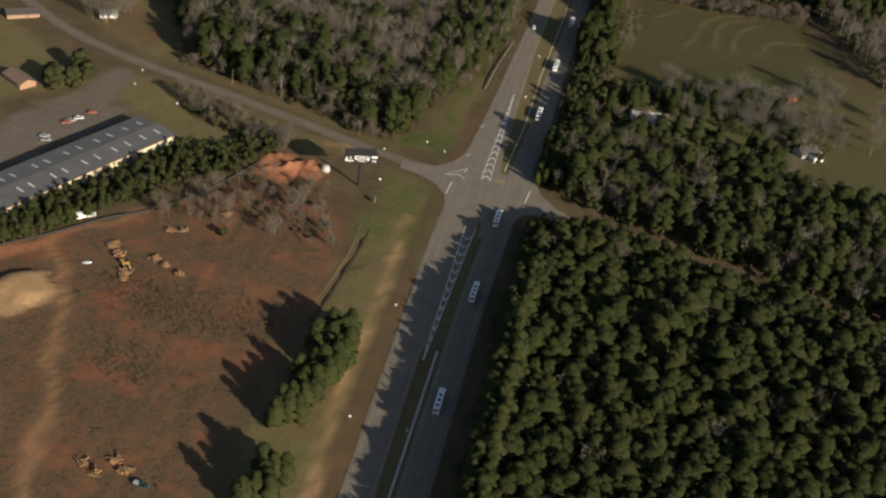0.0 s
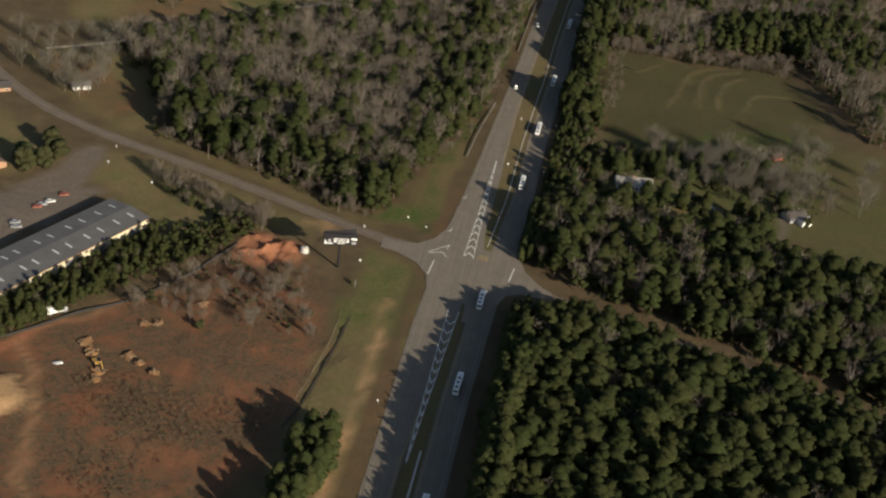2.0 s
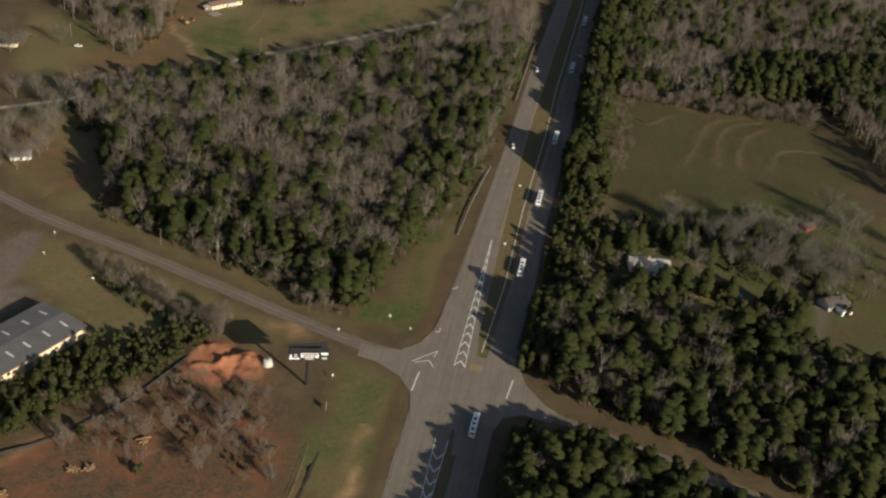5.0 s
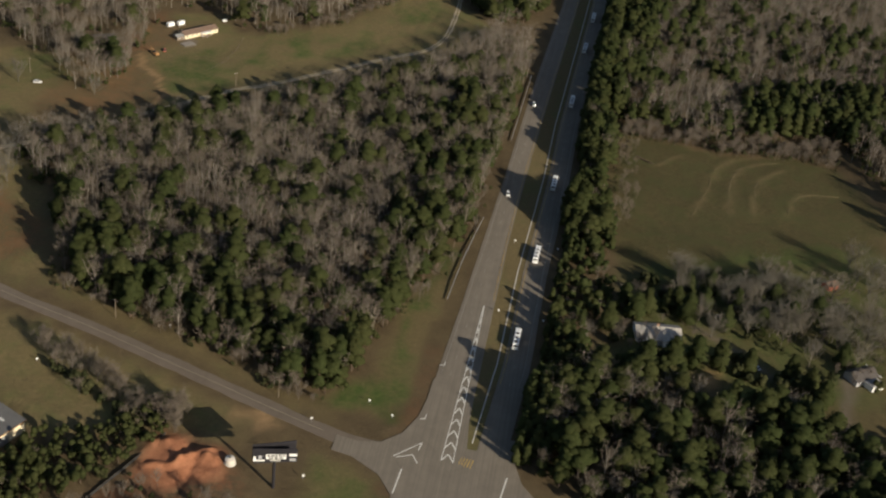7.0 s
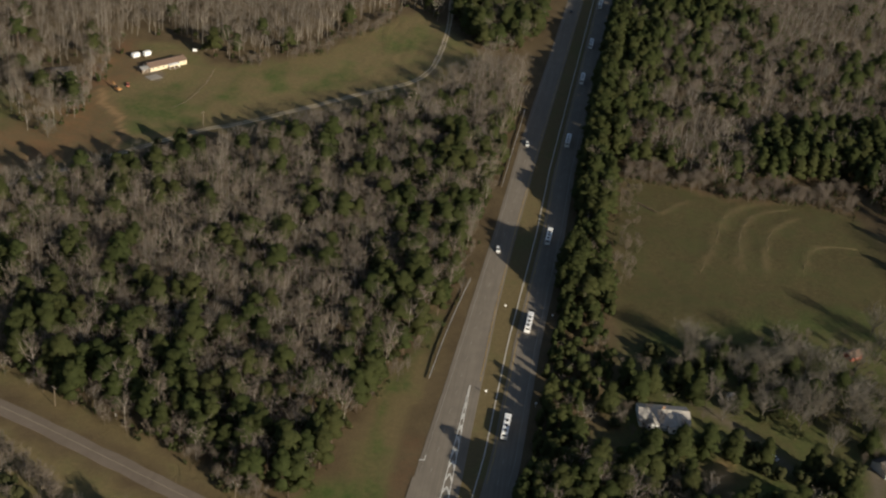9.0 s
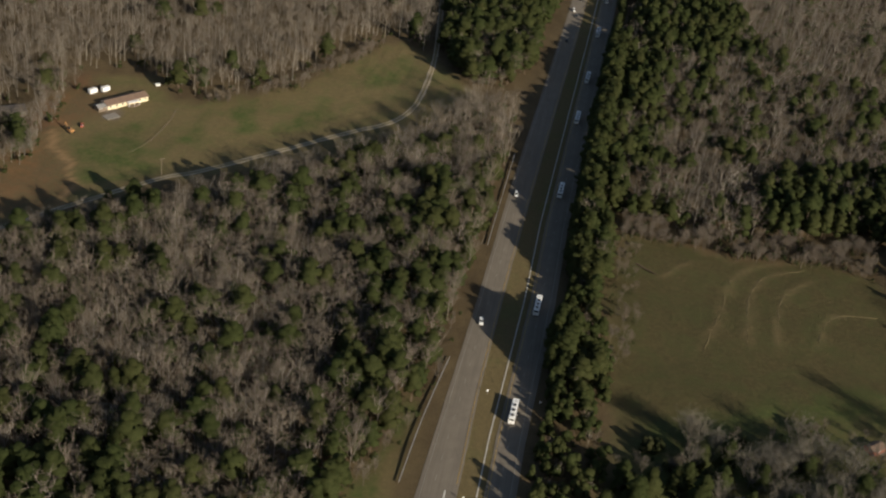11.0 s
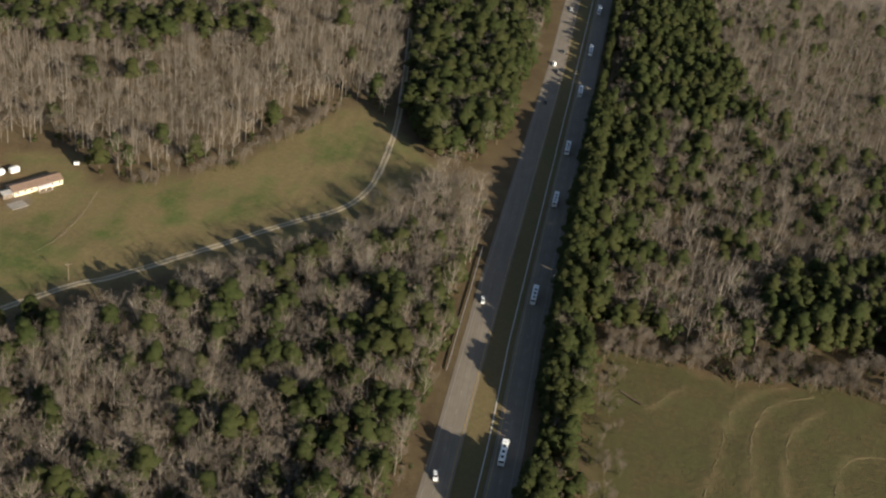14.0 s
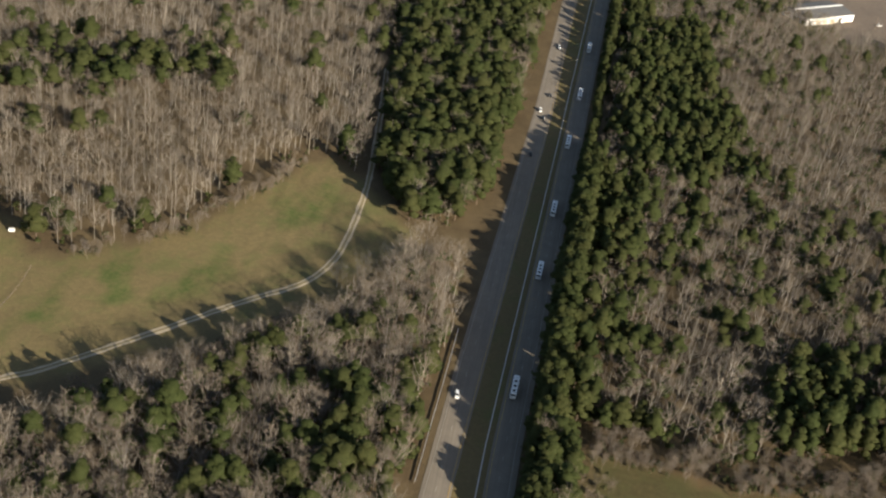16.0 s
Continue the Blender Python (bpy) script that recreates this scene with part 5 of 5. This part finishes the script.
house_b()
gable_house("shed", "small pale garden shed", 65, 680, 20, 4.2, 3.0, 2.1, 2.9, WHITE, SHINGLE_GREY, 1, False, 0.2)
gable_house("shed", "small grey shed beside a mobile home", -269.5, 899, 53, 7, 5, 2.3, 3.0, TIMBER, SHINGLE_GREY, 2, False, 0.2)
gable_house("shed", "collapsed red barn at the meadow's edge", 121, 728, 40, 7, 5, 2.2, 3.4, RED_PAINT, SHINGLE_BROWN, 1, False, 0.2)
slab = part("concrete_slab", box((-4, -3, -0.1), (4, 3, 0.14), 0.03), worn("dirty_concrete", (0.19, 0.17, 0.145), (0.26, 0.235, 0.20), 0.4, 0.9))
slab.matrix_world = pose(-262, 893, ground_at(-262, 893) + 0.2, 0, 0, 53)
tagged(slab, "cracked pale concrete slab by the mobile home", "slab")


def far_hall():
    h = gable_house("metal_hall", "large grey metal hall with white walls", 175, 1466, 39, 54, 30, 6.0, 8.2, WHITE, TIN, 2, False, 0.4)
    part("ridge_skylight", box((-27, -1.2, 8.42), (27, 1.2, 8.6), 0.03), WHITE, h)
    for k in range(6):
        part("roller_door", box((-24 + 8.4 * k, -15.12, 0.1), (-20.4 + 8.4 * k, -14.95, 4.4)), DARK_STEEL if k in (0, 4) else CREAM, h)


far_hall()


# ---- roadside things ----
def billboard():
    b = thing("billboard", "tall roadside billboard with dark faces on one steel pole", "billboard", -101, 515.5, ground_at(-101, 515.5) - 0.3, 20)
    part("pole", rod((0, 0.6, 0), (0, 0.6, 14.2), 0.62, 0.55, 16), BLACK, b)
    part("beam", box((-7.2, 0.2, 13.7), (7.2, 1.0, 14.3), 0.05), DARK_STEEL, b)
    for s, name in ((-1, "face"), (1, "face")):
        a, c = (-7.7, s * 1.0 + 0.6, 14.2), (7.7, s * 2.3 + 0.6, 14.2)
        d = Vector((c[0] - a[0], c[1] - a[1], 0)).normalized()
        n = Vector((d.y, -d.x, 0)) * 0.16
        bm = bmesh.new()
        ring = []
        for z in (13.9, 19.7):
            ring.append([bm.verts.new((p[0] + q * n.x, p[1] + q * n.y, z)) for p, q in ((a, 1), (c, 1), (c, -1), (a, -1))])
        bm.faces.new(ring[0])
        bm.faces.new(ring[1][::-1])
        for i in range(4):
            bm.faces.new((ring[0][i], ring[0][(i + 1) % 4], ring[1][(i + 1) % 4], ring[1][i]))
        bmesh.ops.recalc_face_normals(bm, faces=list(bm.faces))
        face = part(name, bm, BLACK, b)
        if s < 0:
            def plate(x0, x1, z0, z1, mat, label="", lift=0.0):
                bm = bmesh.new()
                o = Vector(a) + n * (1.25 + lift * 0.3)
                pts = [(o.x + d.x * x, o.y + d.y * x, z) for x, z in ((x0, z0), (x1, z0), (x1, z1), (x0, z1))]
                f = bm.faces.new([bm.verts.new(p) for p in pts])
                k = bmesh.ops.extrude_face_region(bm, geom=[f])["geom"]
                for v in k:
                    if isinstance(v, bmesh.types.BMVert):
                        v.co += n * 0.2
                bmesh.ops.recalc_face_normals(bm, faces=list(bm.faces))
                part("panel_bar", bm, mat, face, label)
            plate(4.6, 11.6, 15.2, 17.3, WHITE, "white lettering panel")
            for k, (x0, x1) in enumerate(((5.0, 6.0), (6.2, 7.6), (7.8, 8.7), (8.9, 10.1), (10.3, 11.2))):
                plate(x0, x1, 16.4, 17.0, DARK_STEEL, "dark lettering bar", 1.0)
            for x0, x1 in ((5.6, 7.0), (7.3, 8.9), (9.2, 10.6)):
                plate(x0, x1, 15.5, 16.05, DARK_STEEL, "dark lettering bar", 1.0)
            plate(6.2, 9.6, 14.3, 14.9, CONCRETE, "pale lower bar")
            plate(0.2, 4.2, 14.2, 14.9, WHITE, "white lower bar")
            plate(0.3, 1.1, 14.9, 16.3, WHITE, "white block")
            plate(2.0, 3.2, 15.4, 16.7, SILVER, "pale block")
            plate(12.6, 15.3, 16.6, 17.7, WHITE, "white block")
            plate(12.9, 14.9, 14.5, 15.6, SILVER, "pale block")
    part("catwalk", box((-7.6, -1.6, 13.9), (7.6, -0.9, 14.0)), DARK_STEEL, b)
    for k in range(5):
        part("lamp_arm", rod((-6 + 3 * k, -0.8, 14.05), (-6 + 3 * k, -2.6, 14.5), 0.06, sides=6), DARK_STEEL, b)


billboard()


def road_sign():
    s = thing("road_sign", "small white road sign on a steel post", "sign", 0, 0)
    part("post", rod((0, 0, 0), (0, 0, 2.4), 0.06, sides=8), STEEL, s)
    part("sign_plate", box((-0.42, -0.07, 1.6), (0.42, -0.02, 2.5), 0.02), WHITE, s)
    return s


pattern = road_sign()
for x, y in ((-62, 421), (-63, 346), (-41.6, 345), (-34.7, 716), (-13.4, 715), (-35.6, 652), (-15.2, 650), (-78, 573), (-67.5, 566), (-97, 555), (-168, 597), (-237, 572), (-92, 523), (-62.5, 268), (-240, 590), (-209, 560)):
    tagged(put(pattern, x, y, row.uniform(-15, 15)), group="road signs")
away_with(pattern)


def notice_board():
    s = thing("notice_board", "white two-post notice board facing the highway", "sign", -90, 503, ground_at(-90, 503) - 0.1, 100)
    for x in (-1.2, 1.2):
        part("post", box((x - 0.1, -0.1, 0), (x + 0.1, 0.1, 3.4), 0.02), TIMBER, s)
    part("board", box((-1.4, -0.22, 1.4), (1.4, -0.1, 3.2), 0.03), SILVER, s)


notice_board()


def water_tank():
    t = thing("water_tank", "round pale plastic tank with a shallow domed top", "tank", -119.5, 524, ground_at(-119.5, 524) + 0.9)
    bm = rod((0, 0, 0), (0, 0, 1.5), 1.9, 1.8, 24)
    add_rod(bm, (0, 0, 1.5), (0, 0, 2.0), 1.8, 0.45, 24)
    part("body", bm, worn("pale_plastic", (0.48, 0.44, 0.38), (0.58, 0.54, 0.47), 0.8, 0.6), t)
    part("lid", rod((0, 0, 2.0), (0, 0, 2.12), 0.42, 0.38, 16), DARK_STEEL, t)
    part("base_pad", rod((0, 0, -1.4), (0, 0, -0.02), 2.3, 2.1, 24), CONCRETE, t)


water_tank()


def guardrail(line, label):
    g = smooth_line(line, 4.0)
    r = thing("guardrail", label, "guardrail", g[0][0], g[0][1], ground_at(*g[0]) - 0.1)
    o = np.array(g[0])
    for p in g:
        q = p - o
        part("post", box((q[0] - 0.1, q[1] - 0.1, 0), (q[0] + 0.1, q[1] + 0.1, 1.2)), TIMBER, r)
    bm = bmesh.new()
    for p, q in zip(g - o, g[1:] - o):
        for z in (0.85, 1.1):
            add_rod(bm, (p[0] + 0.14, p[1], z), (q[0] + 0.14, q[1], z), 0.14, sides=6)
    part("rail", bm, STEEL, r)


guardrail([(-59.5, 655), (-57.5, 690), (-54.5, 722), (-53, 735)], "galvanised guardrail on timber posts beside the highway")
guardrail([(-48.9, 830), (-48.2, 860), (-47.2, 895), (-46.3, 932)], "galvanised guardrail at the edge of the wood")


def fence(name, label, line, mat, height, step, sheet):
    g = smooth_line(line, step)
    f = thing(name, label, "fence", g[0][0], g[0][1], ground_at(*g[0]) - 0.2)
    o = np.array(g[0])
    for p in g:
        q = p - o
        part("post", rod((q[0], q[1], -0.3), (q[0], q[1], height + 0.15), 0.06, sides=6), TIMBER, f)
    bm = bmesh.new()
    for p, q in zip(g - o, g[1:] - o):
        if sheet:
            part("fabric_panel", ribbon([p, q], 0.05, height, height), mat, f)
        else:
            for z in (0.4, height):
                add_rod(bm, (*p, z), (*q, z), 0.05, sides=4)
    if not sheet:
        part("rail", bm, mat, f)


fence("silt_fence", "sagging black silt fence along the red clay", [(-147, 533), (-156, 507), (-166, 482), (-183, 456), (-197, 443), (-212, 424), (-236, 398)], CLOTH_BLACK, 0.9, 4.0, True)
fence("wooden_fence", "grey wooden fence beside a yard", [(-233, 916), (-231.5, 897), (-233, 871), (-238, 856)], TIMBER, 1.2, 3.0, False)
fence("field_fence", "weathered fence posts in roadside grass", [(-91, 480), (-90.5, 455), (-93, 425), (-96, 402)], TIMBER, 1.1, 4.0, False)


def utility_pole():
    p = thing("utility_pole", "weathered timber utility pole with a cross-arm", "pole", 0, 0)
    part("mast", rod((0, 0, -0.3), (0, 0, 9.5), 0.16, 0.11, 10), TIMBER, p)
    part("cross_arm", box((-1.1, -0.07, 8.7), (1.1, 0.07, 8.85)), TIMBER, p)
    for x in (-1.0, 1.0):
        part("insulator", rod((x, 0, 8.85), (x, 0, 9.05), 0.05, sides=8), WHITE, p)
    return p


pattern = utility_pole()
for x, y, a in ((-215, 841, 30), (-330, 815, 30), (-113, 566, -20), (-192, 598, -25), (203, 1440, 0), (222, 1462, 0)):
    tagged(put(pattern, x, y, a), group="utility poles")
away_with(pattern)


# ---- vehicles ----
def wheel(parent, x, y, r, w=0.28):
    t = part("wheel", rod((x, y - w / 2, r), (x, y + w / 2, r), r, sides=16), RUBBER, parent)
    part("rim", rod((x, y - w / 2 - 0.01, r), (x, y + w / 2 + 0.01, r), r * 0.55, sides=12), STEEL, t)


def coach(label):
    c = thing("coach", label, "bus", 0, 0)
    bm = box((-6.4, -1.27, 0.42), (6.4, 1.27, 3.35), 0.16)
    part("body", bm, WHITE, c)
    part("windscreen", box((6.32, -1.08, 1.5), (6.44, 1.08, 3.0), 0.03), GLASS, c)
    part("rear_window", box((-6.44, -0.9, 2.1), (-6.34, 0.9, 2.9), 0.03), GLASS, c)
    for s in (-1, 1):
        for k in range(6):
            part("side_window", box((-5.7 + 1.95 * k, s * 1.27 - 0.03, 1.75), (-3.9 + 1.95 * k, s * 1.27 + 0.03, 2.75), 0.01), GLASS, c)
        part("stripe", box((-6.2, s * 1.27 - 0.015, 0.95), (6.2, s * 1.27 + 0.015, 1.25)), DARK_PAINT, c)
        for x in (-4.6, -3.4, 4.2):
            wheel(c, x, s * 1.12, 0.5)
        part("mirror", box((6.3, s * 1.42 - 0.1, 2.0), (6.5, s * 1.42 + 0.1, 2.6), 0.03), DARK_PAINT, c)
        part("headlight", box((6.38, s * 0.9 - 0.2, 0.75), (6.46, s * 0.9 + 0.2, 0.98), 0.02), SKYLIGHT, c)
    for x in (-4.4, -1.2, 2.0):
        part("roof_unit", box((x - 0.65, -0.55, 3.34), (x + 0.65, 0.55, 3.62), 0.06), DARK_STEEL, c)
    part("roof_hatch", box((4.2, -0.35, 3.34), (4.9, 0.35, 3.42), 0.02), SILVER, c)
    return c


def lane_turn(edge, y):
    x = spread(edge, [y - 5, y + 5])
    return math.degrees(math.atan2(10, x[1] - x[0]))


pattern = coach("long white motor coach with dark roof units on the highway")
for y, off in ((365, 5.0), (442, 5.2), (508, 3.8), (632, 3.4), (706, 4.2), (784, 3.8), (897, 3.6), (992, 3.2), (1056, 3.4), (1140, 3.2), (1213, 4.0), (1297, 3.6)):
    tagged(copy_thing(pattern, pose(float(spread(R_EDGE, y)) + off, y, 0.14 if 486 < y < 570 else 0.08, 0, 0, lane_turn(R_EDGE, y))), group="convoy of coaches")
away_with(pattern)


def car(name, label, paint, long=4.6, tall=1.5, cab=(-1.7, 1.0), bed=False):
    c = thing(name, label, "car", 0, 0)
    l = long / 2
    part("body", box((-l, -0.92, 0.32), (l, 0.92, 0.92), 0.12), paint, c)
    part("cabin", box((cab[0], -0.84, 0.88), (cab[1], 0.84, tall), 0.1, 0.8), GLASS, c)
    part("roof", box((cab[0] + 0.32, -0.66, tall - 0.04), (cab[1] - 0.38, 0.66, tall + 0.03), 0.03), paint, c)
    for s in (-1, 1):
        for x in (-l * 0.62, l * 0.62):
            wheel(c, x, s * 0.82, 0.33, 0.22)
        part("headlight", box((l - 0.06, s * 0.68 - 0.18, 0.62), (l + 0.02, s * 0.68 + 0.18, 0.8), 0.02), SKYLIGHT, c)
    return c


def park(pattern, places, group):
    for x, y, a, z in places:
        tagged(copy_thing(pattern, pose(x, y, z if z else ground_at(x, y) - 0.02, 0, 0, a)), group=group)
    away_with(pattern)


park(car("car", "white estate car driving on the highway", WHITE, 4.8, 1.7, (-2.2, 1.0)), [(-43.5, 765, -82, 0.1), (-40.5, 886, -82, 0.1), (-28.5, 1180, -82, 0.1), (-23.5, 1290, -82, 0.1)], "cars on the highway")
park(car("car", "dark saloon car driving on the highway", DARK_PAINT), [(-29.5, 1117, -82, 0.1), (-26, 1169, -82, 0.1), (-24.2, 1205, -82, 0.1)], "cars on the highway")
park(car("car", "pale old car parked on a gravel lot", SILVER, 4.9, 1.5), [(-254, 502, 25, 0), (-252, 499, 20, 0), (-302, 866, 50, 0), (-250, 522, 30, 0), (79, 646, 140, 0)], "parked cars")
park(car("car", "white car parked on grass", WHITE, 4.7, 1.6), [(-320, 803, 10, 0), (-247.5, 526, 30, 0), (-306, 870, 80, 0), (227, 1472, 30, 0), (150, 1492, 20, 0), (160, 1500, 30, 0)], "parked cars")
park(car("car", "faded red car parked on a gravel lot", RED_PAINT), [(-244.5, 535, 30, 0), (-251, 519, 30, 0), (-271.5, 877, 110, 0)], "parked cars")


def pickup():
    c = car("pickup", "dark teal pickup with a pale load on red clay", TEAL, 5.6, 1.85, (-0.4, 1.5))
    part("load", box((-2.7, -0.8, 0.93), (-0.6, 0.8, 1.35), 0.08), SILVER, c)
    c.matrix_world = pose(-120, 292, ground_at(-120, 292) - 0.02, 0, 0, -6)


pickup()


def box_truck():
    t = thing("box_truck", "white box truck with a grey cab parked beside the clay track", "truck", -205.5, 440, ground_at(-205.5, 440), 44)
    part("box", box((-4.2, -1.25, 1.0), (2.4, 1.25, 3.6), 0.05), WHITE, t)
    part("cab", box((2.5, -1.1, 0.6), (4.4, 1.1, 2.6), 0.18), SILVER, t)
    part("windscreen", box((4.3, -0.95, 1.5), (4.46, 0.95, 2.3), 0.03), GLASS, t)
    part("chassis", box((-4.2, -0.5, 0.6), (4.2, 0.5, 1.0)), DARK_STEEL, t)
    for s in (-1, 1):
        for x in (-2.8, 3.3):
            wheel(t, x, s * 1.0, 0.48)


box_truck()


def storage_van():
    v = thing("cargo_trailer", "small white enclosed trailer", "trailer", 0, 0)
    part("body", box((-2.4, -1.2, 0.5), (2.4, 1.2, 3.0), 0.25), WHITE, v)
    part("tow_bar", box((2.4, -0.08, 0.5), (3.6, 0.08, 0.62)), DARK_STEEL, v)
    for s in (-1, 1):
        wheel(v, -0.3, s * 1.15, 0.36)
    return v


pattern = storage_van()
for x, y, a in ((-281.5, 915.5, 60), (-276.5, 921, 60), (-253, 940, 20)):
    ob = put(pattern, x, y, a, 0.02, 0.55 if x > -255 else 1.0)
    tagged(ob, group="trailers")
away_with(pattern)


def digger(name, label, x, y, turn, paint):
    d = thing(name, label, "excavator", x, y, ground_at(x, y), turn)
    for s in (-1, 1):
        part("track", box((-1.9, s * 1.1 - 0.3, 0), (1.9, s * 1.1 + 0.3, 0.85), 0.25), RUBBER, d)
    part("body", box((-2.0, -1.2, 0.9), (1.2, 1.2, 2.0), 0.12), paint, d)
    part("cab", box((-0.2, 0.1, 2.0), (1.3, 1.15, 3.0), 0.08), GLASS, d)
    arm = part("boom", rod((1.0, -0.3, 1.6), (4.2, -0.3, 4.0), 0.26, 0.2, 6), paint, d)
    part("dipper", rod((4.2, -0.3, 4.0), (6.0, -0.3, 1.4), 0.2, 0.14, 6), paint, arm)
    part("bucket", box((5.5, -0.8, 0.5), (6.5, 0.2, 1.4), 0.12), DARK_STEEL, arm)


digger("excavator", "small orange excavator standing in a yard", -274, 868, 150, ORANGE)
digger("excavator", "faded yellow excavator among stump heaps on clay", -176, 412, -40, PLANT_YELLOW)


def stump_heap(x, y, radius, count, seed, label, group="stump heaps"):
    """A heap of pulled-up stumps and logs."""
    g = np.random.RandomState(seed)
    h = thing("stump_heap", label, "log pile", x, y, ground_at(x, y), 0, group)
    for k in range(count):
        a, d = g.uniform(0, 6.28), radius * math.sqrt(g.uniform(0, 1)) * 0.8
        z = 0.3 + (1 - d / radius) * g.uniform(0.2, 1.6)
        c = Vector((math.cos(a) * d, math.sin(a) * d, z))
        t = g.uniform(0, 6.28)
        u = Vector((math.cos(t), math.sin(t), g.uniform(-0.25, 0.25))) * g.uniform(0.9, 2.2)
        part("log", rod(c - u, c + u, g.uniform(0.22, 0.5), g.uniform(0.15, 0.4), 7), LOG if g.uniform() < 0.6 else RUST, h)
    bm = bmesh.new()
    bmesh.ops.create_icosphere(bm, subdivisions=2, radius=1.0)
    for v in bm.verts:
        v.co = Vector((v.co.x * radius * 0.8, v.co.y * radius * 0.8, v.co.z * 1.0)) * g.uniform(0.75, 1.15)
    part("soil", bm, RUST, h)


for k, (x, y, r, n) in enumerate(((-186, 424, 3.6, 16), (-181, 418, 3.0, 12), (-173, 407, 3.0, 12), (-166, 421, 2.8, 11), (-160, 417, 2.0, 8), (-168, 444, 2.0, 7), (-163, 446, 1.6, 6), (-152, 413, 2.0, 7), (-172, 402, 1.8, 6), (-137, 293, 2.6, 10), (-128, 297, 2.6, 10), (-133, 300, 2.0, 8), (-142, 296, 2.0, 8), (-150, 466, 2.0, 7))):
    stump_heap(x, y, r, n, 300 + k, "heap of pulled-up stumps and logs on red clay")


def tarp_heap():
    bm = bmesh.new()
    bmesh.ops.create_icosphere(bm, subdivisions=3, radius=1.0)
    for v in bm.verts:
        n = noise.noise(v.co * 2.1) * 0.25
        v.co = Vector((v.co.x * 2.0, v.co.y * 0.8, max(v.co.z, -0.2) * 0.7)) * (1 + n)
    ob = part("tarpaulin", bm, SILVER)
    ob.matrix_world = pose(-190.5, 407.5, ground_at(-190.5, 407.5) + 0.1, 0, 0, 20)
    tagged(ob, "crumpled pale grey tarpaulin over a heap on clay", "tarpaulin")


tarp_heap()


def fallen_log():
    t = thing("fallen_tree", "dark fallen dead tree lying in the meadow", "log", 28, 836, ground_at(28, 836) + 0.2, -38)
    part("trunk", rod((-6, 0, 0.1), (5, 0, 0.3), 0.45, 0.2, 9), BARK, t)
    for k in range(7):
        a = k * 2.1
        part("branch", rod((1 + 0.7 * k, 0, 0.25), (2.5 + 0.7 * k, math.cos(a) * 1.6, 0.4 + 0.8 * abs(math.sin(a))), 0.12, 0.04, 6), BARK, t)


fallen_log()
